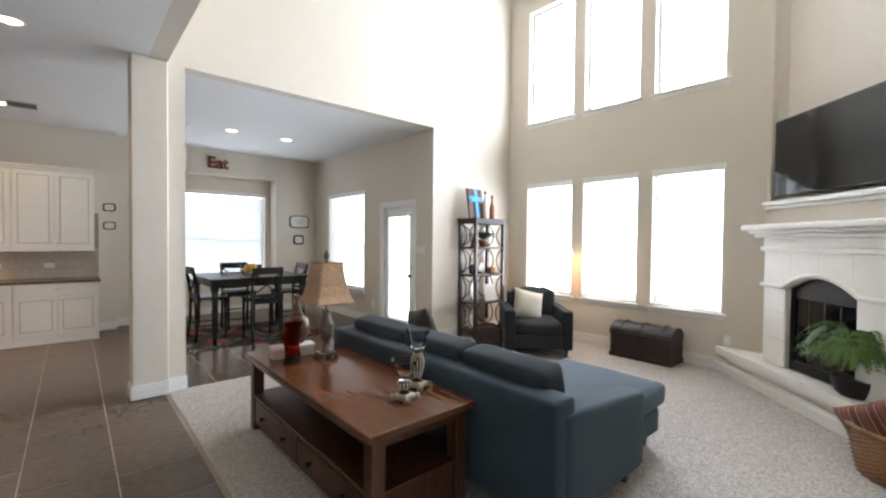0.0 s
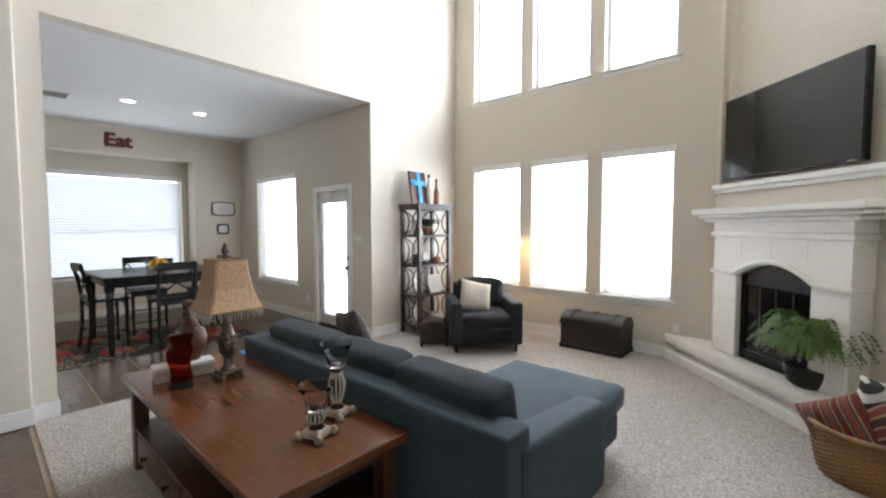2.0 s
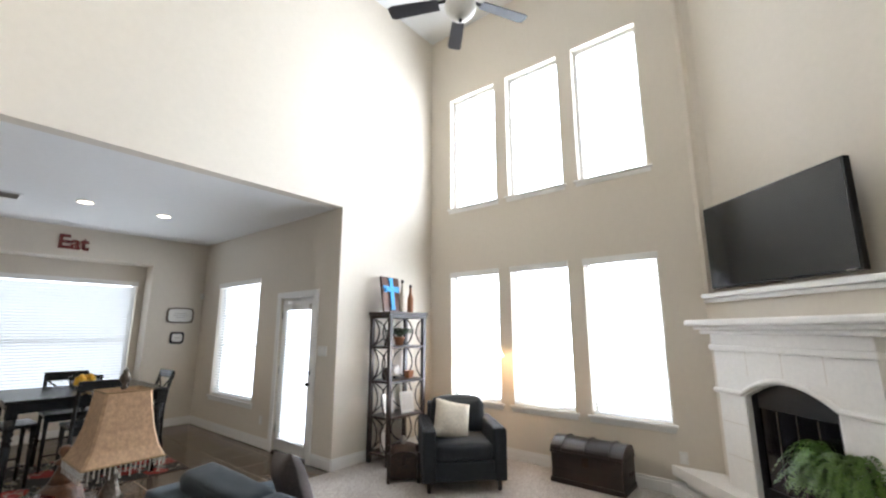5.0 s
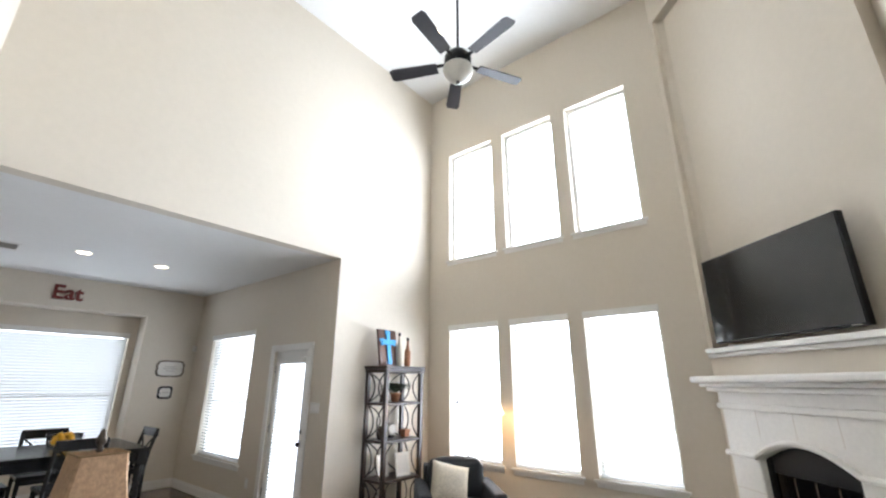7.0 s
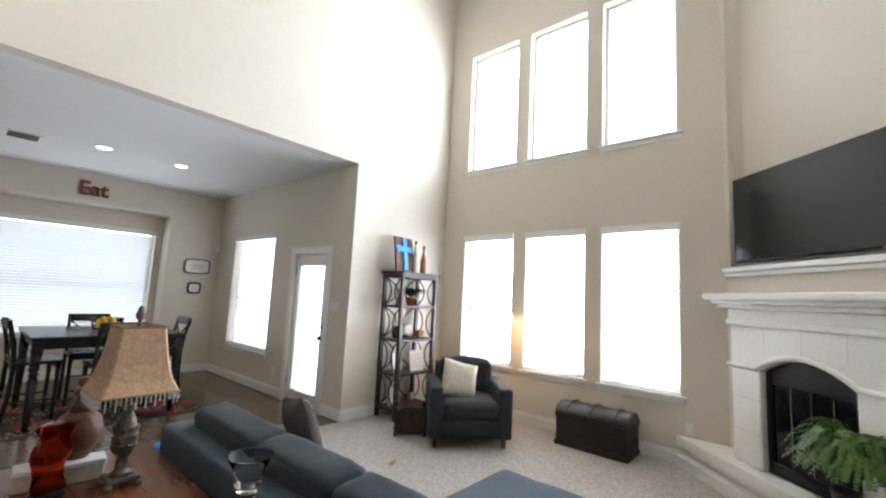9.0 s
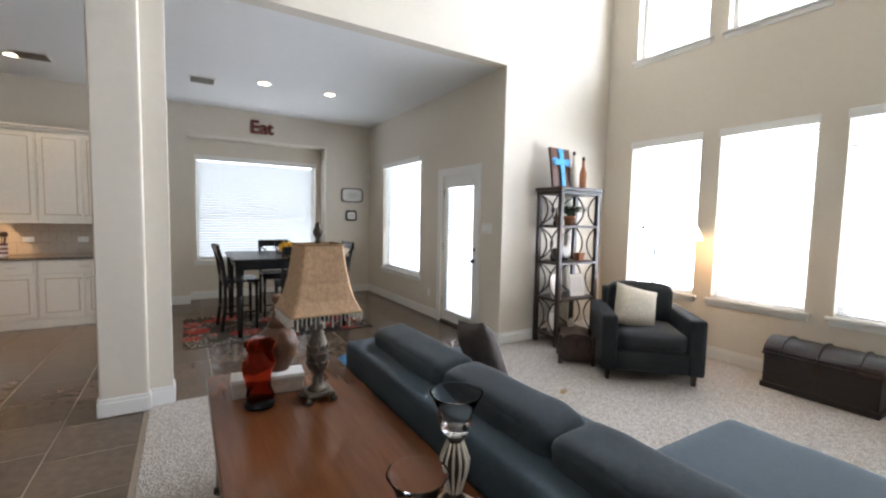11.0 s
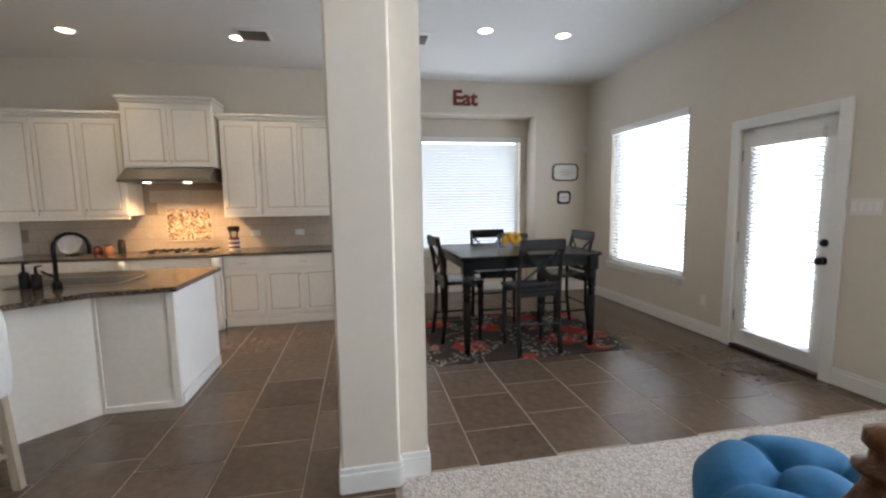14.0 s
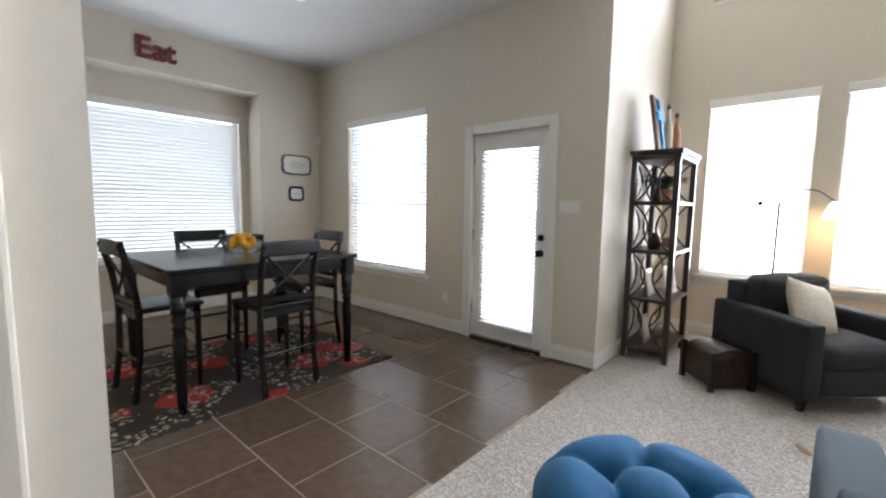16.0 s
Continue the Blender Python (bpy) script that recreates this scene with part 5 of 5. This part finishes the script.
# letters over the niche
t = thing("wall_letters", "dark red wooden letters spelling Eat", "sign")
c = bpy.data.curves.new("letters", "FONT")
c.body, c.size, c.extrude, c.align_x, c.offset = "Eat", 0.29, 0.012, "CENTER", 0.008
tmp = bpy.data.objects.new("letters", c)
scene.collection.objects.link(tmp)
bpy.context.view_layer.update()
me = bpy.data.meshes.new_from_object(tmp.evaluated_get(bpy.context.evaluated_depsgraph_get()))
bpy.data.objects.remove(tmp)
me.materials.clear()
me.materials.append(RED)
o = new("letters", me)
o.parent = t
o.matrix_basis = pose(3.28, EY - 0.016, 2.81, 90, 0, 0)


def plaque(x, z, w, h, dark, label, y=EY, words=(), rim=0.86):
    t = thing("wall_sign", label, "sign", x, y, z)
    n = 40
    shape = []
    for i in range(n):
        a = 2 * math.pi * i / n
        cx, cy = math.cos(a), math.sin(a)
        r = 1 / max(abs(cx), abs(cy)) ** 0.75
        r *= 1 - 0.06 * math.cos(4 * a) ** 2
        shape.append((cx * r * w / 2, cy * r * h / 2))
    part("back_plate", prism(shape, 0.001, 0.015, m=pose(0, 0, 0, 90)), dark, t)
    part("face_plate", prism([(a * rim, b * (rim - 0.03)) for a, b in shape], 0.0155, 0.02, m=pose(0, 0, 0, 90)), PLASTIC, t, "white face with lettering")
    for k in words:
        part("lettering", box((-w * k[0] / 2, -0.0225, k[1] * h - 0.006), (w * k[0] / 2, -0.0205, k[1] * h + 0.006), 0), STEEL, t)


plaque(4.86, 1.85, 0.45, 0.28, PEWTER, "white scalloped wall sign with grey lettering", words=((0.4, 0.12), (0.5, 0.0), (0.3, -0.13)))
plaque(4.845, 1.465, 0.23, 0.21, BLACKMETAL, "small black-framed wall sign", words=((0.4, 0.0),), rim=0.72)
plaque(1.655, 1.96, 0.17, 0.13, BLACKMETAL, "small black kitchen wall sign", KY, ((0.5, 0.0),), 0.74)
plaque(1.655, 1.67, 0.17, 0.13, RED, "small red kitchen wall sign", KY, ((0.5, 0.0),), 0.74)


def wall_plate(x, y, z, rz, w, h, label, toggles=0):
    t = thing("wall_plate", label, "switch" if toggles else "outlet", x, y, z, rz)
    part("plate", box((-w / 2, -0.006, -h / 2), (w / 2, 0, h / 2), 0.002), PLASTIC, t)
    for i in range(max(1, toggles)):
        cx = 0 if toggles < 2 else (-w / 2 + w * (i + 0.5) / toggles)
        part("rocker" if toggles else "socket", box((cx - 0.016, -0.009, -0.033), (cx + 0.016, -0.0065, 0.033), 0.001), TRIM, t)


wall_plate(DX, 6.535, 1.34, -90, 0.19, 0.12, "white four-gang light switch plate", 4)
wall_plate(DX, 7.9, 0.36, -90, 0.075, 0.115, "white wall outlet plate")
wall_plate(WX, 3.05 - 0.1, 0.36, -90, 0.075, 0.115, "white wall outlet plate")
t = thing("motion_sensor", "small white corner motion sensor", "sensor", DX - 0.03, EY - 0.03, 2.2, -45)
part("housing", box((-0.03, -0.025, -0.05), (0.03, 0.02, 0.05), 0.01), PLASTIC, t)
for x in (0.05, 0.4, 0.95, -1.6):
    wall_plate(x if x > 0.1 else x, KY - 0.016, 1.06, 0, 0.115, 0.075, "white backsplash outlet plate") if x != 0.05 else None


def downlight(x, y, z, watts=22):
    t = thing("downlight", "round white recessed ceiling light, lit", "downlight", x, y, z, group="recessed ceiling lights")
    part("trim_ring", lathe([(0.095, 0), (0.095, -0.006), (0.075, -0.01), (0.073, 0.0)], 28), TRIM, t, smooth=True)
    part("lens", lathe([(0.073, -0.004), (0.07, -0.007)], 24), LAMPGLOW, t, "glowing lens")
    spot_light(x, y, z - 0.02, watts, (1, 0.78, 0.52))


for x, y in ((3.06, 8.53), (3.91, 8.53), (-0.6, 8.2), (-1.02, 9.15), (0.56, 9.1), (0.86, 6.13), (-0.75, 6.13)):
    downlight(x, y, LOW, 20 if x < 1 else 16)
downlight(5.75, 5.03, TALL, 16)


def vent(x, y, z):
    t = thing("ceiling_vent", "white slatted ceiling air vent", "vent", x, y, z)
    part("frame", box((-0.16, -0.15, -0.008), (0.16, 0.15, 0), 0.003), TRIM, t)
    for i in range(15):
        part("slat", box((-0.13, -0.004, -0.016), (0.13, 0.004, -0.0085), 0, pose(0, -0.115 + 0.0165 * i, 0, 30)), STEEL, t)
    return t


vent(0.75, 9.0, LOW)
vent(2.37, 8.85, LOW)
t = vent(5.6, 1.1, 4.6)
t.matrix_basis = pose(5.62, 1.1, 4.5, 90, 90, 0)
tagged(t, "white slatted air vent high on the wall")

# ---- kitchen ----


def cabinet_door(parent, x0, x1, z0, z1, y, knob=0, name="door"):
    """Raised-panel door whose face looks to -y."""
    d = part(name, box((x0 + 0.003, y - 0.02, z0 + 0.003), (x1 - 0.003, y - 0.001, z1 - 0.003), 0.003), CABINET, parent)
    if z1 - z0 > 0.25:
        for lo, hi in (((x0 + 0.05, y - 0.0212, z0 + 0.055), (x1 - 0.05, y - 0.0202, z1 - 0.055)),):
            part("groove", box(lo, hi, 0), GLAZE, d)
        part("raised_panel", box((x0 + 0.062, y - 0.026, z0 + 0.067), (x1 - 0.062, y - 0.0213, z1 - 0.067), 0.004), CABINET, d)
    if knob:
        kx = {1: x1 - 0.03, -1: x0 + 0.03, 2: (x0 + x1) / 2}[knob]
        kz = (z0 + z1) / 2 if knob == 2 else (z0 + 0.06 if z0 > 1.2 else z1 - 0.07)
        if knob == 2:
            part("handle", tube([(kx - 0.045, y - 0.02, kz), (kx - 0.04, y - 0.045, kz), (kx + 0.04, y - 0.045, kz), (kx + 0.045, y - 0.02, kz)], 0.004, 6), STEEL, d, "brushed pull handle")
        else:
            part("knob", lathe([(0.005, 0), (0.005, 0.012), (0.012, 0.018), (0.01, 0.026)], 10, pose(kx, y - 0.02, kz, 90)), STEEL, d, "brushed round knob", True)


CT, UF, BF = 0.87, 9.7, 9.43


def base_unit(x0, x1, doors, label="cream base cabinet with raised-panel doors"):
    t = thing("base_cabinet", label, "cabinet", group="kitchen base cabinets")
    part("body", box((x0 + 0.001, BF, 0.1), (x1 - 0.001, KY - 0.002, CT - 0.032), 0.002), CABINET, t)
    part("toe_kick", box((x0 + 0.001, BF - 0.008, 0), (x1 - 0.001, BF + 0.02, 0.1), 0.004), CABINET, t)
    w = (x1 - x0) / doors
    if doors == 2:
        cabinet_door(t, x0 + 0.02, x1 - 0.02, CT - 0.19, CT - 0.045, BF, 2, "drawer")
    for i in range(doors):
        if doors != 2:
            cabinet_door(t, x0 + i * w + 0.02, x0 + (i + 1) * w - 0.02, CT - 0.19, CT - 0.045, BF, 2, "drawer")
        k = 1 if i % 2 == 0 and doors > 1 else -1
        cabinet_door(t, x0 + i * w + (0.02 if i == 0 else 0.002), x0 + (i + 1) * w - (0.02 if i == doors - 1 else 0.002), 0.13, CT - 0.2, BF, k)


def upper_unit(x0, x1, doors, z0=1.32, z1=2.42, f=UF, label="cream upper cabinet with raised-panel doors"):
    t = thing("upper_cabinet", label, "cabinet", group="kitchen upper cabinets")
    part("body", box((x0 + 0.001, f, z0), (x1 - 0.001, KY - 0.002, z1), 0.002), CABINET, t)
    part("crown", box((x0 - 0.03, f - 0.05, z1 + 0.035), (x1 + 0.03, KY - 0.002, z1 + 0.07), 0.01), CABINET, t)
    part("crown", box((x0 - 0.012, f - 0.025, z1), (x1 + 0.012, KY - 0.002, z1 + 0.034), 0.01), CABINET, t)
    if z0 < 1.5:
        part("light_rail", box((x0 + 0.001, f - 0.012, z0 - 0.04), (x1 - 0.001, f + 0.01, z0 - 0.001), 0.004), CABINET, t)
    w = (x1 - x0) / doors
    for i in range(doors):
        k = 1 if i % 2 == 0 and doors > 1 else -1
        cabinet_door(t, x0 + i * w + (0.012 if i == 0 else 0.002), x0 + (i + 1) * w - (0.012 if i == doors - 1 else 0.002), z0 + 0.012, z1 - 0.012, f, k)


base_unit(0.16, 0.6, 1)
base_unit(0.6, 1.5, 2)
base_unit(-1.36, -0.86, 1)
base_unit(-2.2, -1.36, 2)
# range section steps forward between fluted posts
t = thing("range_cabinet", "cream drawer cabinet beneath the cooktop", "cabinet")
part("body", box((-0.859, BF - 0.06, 0.1), (0.159, KY - 0.002, CT - 0.032), 0.002), CABINET, t)
part("toe_kick", box((-0.859, BF - 0.07, 0), (0.159, BF - 0.03, 0.1), 0.004), CABINET, t)
for a, b in ((0.12, 0.44), (0.45, CT - 0.2), (CT - 0.19, CT - 0.045)):
    cabinet_door(t, -0.76, 0.06, a, b, BF - 0.06, 2, "drawer")
for x in (-0.82, 0.11):
    part("post", lathe([(0.04, 0.0), (0.04, 0.12), (0.028, 0.15), (0.03, 0.7), (0.042, 0.74), (0.042, 0.83)], 14, Matrix.Translation((x, BF - 0.085, 0))), CABINET, t, smooth=True)
upper_unit(0.14, 0.58, 1)
upper_unit(0.58, 1.46, 2)
upper_unit(-1.32, -0.87, 1)
upper_unit(-2.2, -1.32, 2)
upper_unit(-0.84, 0.11, 2, 1.86, 2.58, UF - 0.08, "taller cream cabinet above the range hood")
t = thing("worktop", "dark speckled granite kitchen worktop", "worktop")
part("slab", box((-2.2, BF - 0.03, CT - 0.03), (1.52, KY - 0.002, CT), 0.006), GRANITE, t)
part("range_slab", box((-0.88, BF - 0.1, CT - 0.03), (0.18, BF - 0.031, CT), 0.006), GRANITE, t)
t = thing("backsplash", "beige travertine tile backsplash with mosaic panel", "backsplash", kind="structure")
part("lower_backing", box((-2.2, KY - 0.01, CT), (1.52, KY - 0.001, 1.86), 0), GROUT, t)
for r in range(5):
    for q in range(24):
        x = -2.2 + q * 0.1555 + (0.077 if r % 2 else 0)
        z0, z1 = CT + 0.002 + r * 0.15, CT + 0.148 + r * 0.15
        if z0 > 1.28 and not -0.84 < x < 0.0:
            continue
        part("splash_tile", box((x, KY - 0.015, z0), (min(x + 0.152, 1.52), KY - 0.0105, min(z1, 1.7)), 0.001), SPLASH, t)
part("mosaic_panel", box((-0.62, KY - 0.022, 1.0), (-0.12, KY - 0.0155, 1.38), 0.002), MOSAIC, t, "brown mosaic panel")
for lo, hi in (((-0.65, 0.97), (-0.09, 1.0)), ((-0.65, 1.38), (-0.09, 1.41)), ((-0.65, 1.0), (-0.62, 1.38)), ((-0.12, 1.0), (-0.09, 1.38))):
    part("pencil_border", box((lo[0], KY - 0.028, lo[1]), (hi[0], KY - 0.0155, hi[1]), 0.005), SPLASH, t)

t = thing("range_hood", "brushed steel range hood with two lights", "range hood")
bm = prism([(KY - 0.02, 1.859), (UF - 0.1, 1.859), (UF - 0.32, 1.72), (UF - 0.32, 1.69), (KY - 0.02, 1.69)], -0.82, 0.1, m=Matrix(((0, 0, 1, 0), (1, 0, 0, 0), (0, 1, 0, 0), (0, 0, 0, 1))))
part("canopy", bm, HOODSTEEL, t)
for x in (-0.58, -0.16):
    part("hood_light", lathe([(0.04, 0), (0.036, -0.006)], 16, Matrix.Translation((x, UF - 0.2, 1.689))), LAMPGLOW, t, "lit hood lamp")
    spot_light(x, UF - 0.15, 1.67, 45, (1, 0.62, 0.3), 140)

t = thing("cooktop", "black gas cooktop with steel knobs", "cooktop", -0.36, 9.7, CT)
part("plate", box((-0.4, -0.24, 0), (0.4, 0.24, 0.01), 0.003), STEEL, t)
for x in (-0.26, 0, 0.26):
    for y in (-0.1, 0.13):
        part("burner", lathe([(0.05, 0.01), (0.045, 0.022), (0.02, 0.026)], 16, Matrix.Translation((x, y, 0))), BLACKMETAL, t, smooth=True)
    for a in (-0.09, 0.0, 0.09):
        part("grate_bar", box((x + a - 0.005, -0.2, 0.026), (x + a + 0.005, 0.22, 0.04), 0.002), BLACKMETAL, t)
    part("grate_bar", box((x - 0.11, -0.005, 0.027), (x + 0.11, 0.005, 0.041), 0.002), BLACKMETAL, t)
for i in range(5):
    part("control_knob", lathe([(0.016, 0.01), (0.015, 0.03)], 12, Matrix.Translation((-0.16 + 0.08 * i, -0.215, 0))), STEEL, t, smooth=True)

t = thing("oven_tower", "tall cream cabinet holding microwave and oven", "cabinet")
X0, X1, OF = -3.05, -2.2, 9.36
part("body", box((X0, OF, 0.1), (X1 - 0.001, KY - 0.002, 2.36), 0.002), CABINET, t)
part("toe_kick", box((X0, OF + 0.03, 0), (X1 - 0.001, KY - 0.002, 0.1), 0.002), CABINET, t)
part("crown", box((X0 - 0.03, OF - 0.05, 2.361), (X1 + 0.03, KY - 0.002, 2.43), 0.014), CABINET, t)
cabinet_door(t, X0 + 0.02, (X0 + X1) / 2, 1.62, 2.34, OF, 1)
cabinet_door(t, (X0 + X1) / 2, X1 - 0.02, 1.62, 2.34, OF, -1)
cabinet_door(t, X0 + 0.02, X1 - 0.02, 0.13, 0.4, OF, 2, "drawer")
mw = part("microwave", box((X0 + 0.04, OF - 0.03, 1.13), (X1 - 0.04, OF - 0.001, 1.58), 0.004), STEEL, t, "stainless microwave front")
part("microwave_window", box((X0 + 0.09, OF - 0.034, 1.19), (X1 - 0.2, OF - 0.0305, 1.52), 0.002), SCREEN, mw)
part("display", box((X1 - 0.18, OF - 0.034, 1.19), (X1 - 0.07, OF - 0.0305, 1.52), 0.002), SCREEN, mw)
ov = part("oven", box((X0 + 0.04, OF - 0.03, 0.45), (X1 - 0.04, OF - 0.001, 1.11), 0.004), STEEL, t, "stainless wall oven front")
part("oven_window", box((X0 + 0.11, OF - 0.034, 0.53), (X1 - 0.11, OF - 0.0305, 0.88), 0.002), SCREEN, ov)
part("oven_handle", tube([(X0 + 0.1, OF - 0.06, 0.95), (X1 - 0.1, OF - 0.06, 0.95)], 0.01, 8), STEEL, ov)
part("control_panel", box((X0 + 0.07, OF - 0.034, 1.0), (X1 - 0.07, OF - 0.0305, 1.09), 0.002), SCREEN, ov)


def island():
    t = thing("kitchen_island", "cream panelled island with angled seating side", "island")
    body = [(0.44, 7.380), (0.44, 8.230), (-2.6, 8.230), (-2.6, 6.850), (-0.56, 6.850), (-0.03, 7.380)]
    part("body", prism(body, 0.0, CT - 0.031), CABINET, t)
    part("end_panel", box((0.4405, 7.400, 0.09), (0.455, 8.210, CT - 0.032), 0.003), TRIM, t, "white end panel")
    part("corner_post", box((0.405, 7.368, 0), (0.456, 7.398, CT - 0.032), 0.003), CABINET, t)
    part("corner_post", box((-0.05, 7.366, 0), (-0.02, 7.379, CT - 0.032), 0.003), CABINET, t)
    part("base_trim", box((-0.02, 7.366, 0), (0.404, 7.379, 0.05), 0.003), CABINET, t)
    part("base_trim", box((0.4405, 7.400, 0), (0.462, 8.210, 0.085), 0.003), TRIM, t)


island()
t = thing("island_worktop", "dark speckled granite island top", "worktop")
bm = prism([(0.5, 7.310), (0.5, 8.270), (-2.64, 8.270), (-2.64, 6.580), (-0.68, 6.580), (0.02, 7.260)], CT - 0.03, CT + 0.005)
bmesh.ops.bevel(bm, geom=[e for e in bm.edges], offset=0.006, segments=2, profile=0.5, affect="EDGES")
part("slab", bm, GRANITE, t)
t = thing("sink", "dark undermount kitchen sink in the island", "sink", -0.3, 7.730, CT + 0.0055)
part("rim", box((-0.36, -0.2, 0), (0.36, 0.2, 0.006), 0.003), STEEL, t)
# Flat dark sheet over the rim stands in for shade inside the bowl
part("bowl_shadow", box((-0.33, -0.17, 0.0062), (0.33, 0.17, 0.008), 0), BLACKMETAL, t, "dark sheet for the shaded sink bowl")
t = thing("faucet", "oil-rubbed bronze gooseneck faucet", "faucet", -0.3, 7.490, CT + 0.006)
part("base", lathe([(0.03, 0), (0.028, 0.03), (0.018, 0.05)], 16), BLACKMETAL, t, smooth=True)
part("spout", tube([(0, 0, 0.03), (0, 0, 0.28)] + [(0.0 + 0.09 - 0.09 * math.cos(a), 0.02 * a, 0.28 + 0.09 * math.sin(a)) for a in [math.pi * i / 10 for i in range(1, 11)]] + [(0.18, 0.06, 0.22)], 0.013, 10), BLACKMETAL, t, smooth=True)
part("lever", tube([(0, 0, 0.07), (-0.08, -0.01, 0.12)], 0.007, 8), BLACKMETAL, t)
for x, h in ((-0.5, 0.17), (-0.43, 0.15)):
    t = thing("soap_dispenser", "dark bronze soap dispenser beside the sink", "dispenser", x, 7.510, CT + 0.006, group="soap dispensers")
    part("bottle", lathe([(0.028, 0), (0.03, 0.01), (0.028, h * 0.6), (0.01, h * 0.7), (0.008, h)], 14), BLACKMETAL, t, smooth=True)
    part("spout", tube([(0, 0, h), (0.04, 0, h + 0.005)], 0.005, 6), BLACKMETAL, t)
t = thing("decorative_plate", "white scalloped plate leaning on the backsplash", "plate", -1.6, 9.88, CT)
part("dish", lathe([(0.02, 0), (0.09, 0.01), (0.13, 0.03), (0.125, 0.033), (0.08, 0.016), (0.01, 0.01)], 8, pose(0, 0, 0.13, 75)), WHITECLOTH, t)
part("stand", box((-0.05, -0.03, 0), (0.05, 0.05, 0.02), 0.004), BRONZE, t)
for x, y, r, h, mat, label in ((-1.18, 9.8, 0.05, 0.11, TERRA, "orange canister on the worktop"), (-1.3, 9.82, 0.045, 0.09, RED, "red canister on the worktop"), (-1.05, 9.82, 0.04, 0.16, BRONZE, "dark bottle on the worktop")):
    t = thing("canister", label, "canister", x, y, CT, group="worktop canisters")
    part("body", lathe([(r * 0.9, 0), (r, 0.01), (r, h * 0.8), (r * 0.8, h * 0.9)], 16), mat, t, smooth=True)
    part("lid", lathe([(r * 0.82, h * 0.9), (r * 0.82, h), (0.01, h + 0.01)], 16), BRONZE, t, smooth=True)
t = thing("utensil_crock", "striped crock with dark kitchen utensils", "crock", 0.2, 9.8, CT)
for i in range(6):
    part("crock_band", lathe([(0.06, 0.026 * i), (0.062, 0.026 * i + 0.012), (0.06, 0.0255 + 0.026 * i)], 18), (WHITECLOTH, RED)[i % 2], t, smooth=True)
for i in range(6):
    a = i * 1.05
    u = part("utensil", tube([(0.02 * math.cos(a), 0.02 * math.sin(a), 0.03), (0.05 * math.cos(a), 0.05 * math.sin(a), 0.23)], 0.006, 6), ESPRESSO, t)
    part("utensil_head", lathe([(0.004, 0), (0.022, 0.03), (0.02, 0.06), (0.004, 0.075)], 10, Matrix.Translation((0.05 * math.cos(a), 0.05 * math.sin(a), 0.225)) @ Matrix.Diagonal((1, 0.4, 1, 1))), ESPRESSO, u, smooth=True)


def bar_stool():
    t = thing("bar_stool", "white linen bar stool with pale wooden legs", "stool", -0.33, 6.58, 0, 45)
    part("seat", cushion((-0.25, -0.2, 0.56), (0.25, 0.24, 0.68), 0.015), WHITECLOTH, t, smooth=True)
    part("backrest", cushion((-0.25, -0.27, 0.5), (0.25, -0.17, 0.95), 0.012), WHITECLOTH, t, smooth=True)
    for x in (-0.21, 0.21):
        for y in (-0.2, 0.2):
            part("leg", tube([(x * 1.12, y * 1.1, 0), (x, y, 0.57)], 0.026, 4), PALEWOOD, t)
        part("stretcher", tube([(x * 1.08, -0.21, 0.14), (x * 1.08, 0.21, 0.14)], 0.015, 4), PALEWOOD, t)
    for y in (-0.21, 0.21):
        part("stretcher", tube([(-0.22, y, 0.19), (0.22, y, 0.19)], 0.015, 4), PALEWOOD, t)


bar_stool()

# ---- floor tiles ----
S = 0.457
tile_mesh = None
near, far = [], []
for i in range(-11, 10):
    x = 0.955 + i * S
    off = 5.82 if i % 2 == 0 else 5.69
    for j in range(-17, 11):
        y = off + j * 0.462
        if y > EY + 0.36 or x > DX or (x + S > COL and y + 0.4 < NY):
            continue
        (near if (y > 4.3 and x > -1.4) else far).append((x, y))


def tile_bm(bm, x0, y0, x1, y1):
    return add_box(bm, (x0, y0, -0.0055), (x1, y1, 0.0), 0.0012, seg=1)


def clipped(x, y):
    x0, y0, x1, y1 = x + 0.004, y + 0.004, x + S - 0.004, y + 0.458
    if x1 > COL and y0 < NY:
        if x0 < COL - 0.03 and y1 < NY + 0.03:
            x1 = COL - 0.002
        elif x0 > COL - 0.03:
            y0 = NY + 0.002
    return x0, y0, min(x1, DX - 0.002), min(y1, EY + 0.34)


shared = bpy.data.meshes.new("tile")
bm = tile_bm(bmesh.new(), 0, 0, S - 0.008, 0.454)
bm.to_mesh(shared)
bm.free()
shared.materials.append(TILE)
rest = bmesh.new()
for x, y in near[:300]:
    x0, y0, x1, y1 = clipped(x, y)
    if x1 - x0 < 0.02 or y1 - y0 < 0.02:
        continue
    if abs(x1 - x0 - S + 0.008) < 1e-4 and abs(y1 - y0 - 0.454) < 1e-4:
        o = new("tile", shared)
        o.location = (x0, y0, 0)
        o.parent = FLOOR
    else:
        link("tile", tile_bm(bmesh.new(), x0, y0, x1, y1), TILE, FLOOR)
for x, y in near[300:] + far:
    x0, y0, x1, y1 = clipped(x, y)
    if x1 - x0 > 0.02 and y1 - y0 > 0.02:
        tile_bm(rest, x0, y0, x1, y1)
tagged(link("far_tiles", rest, TILE, FLOOR), kind="stuff")
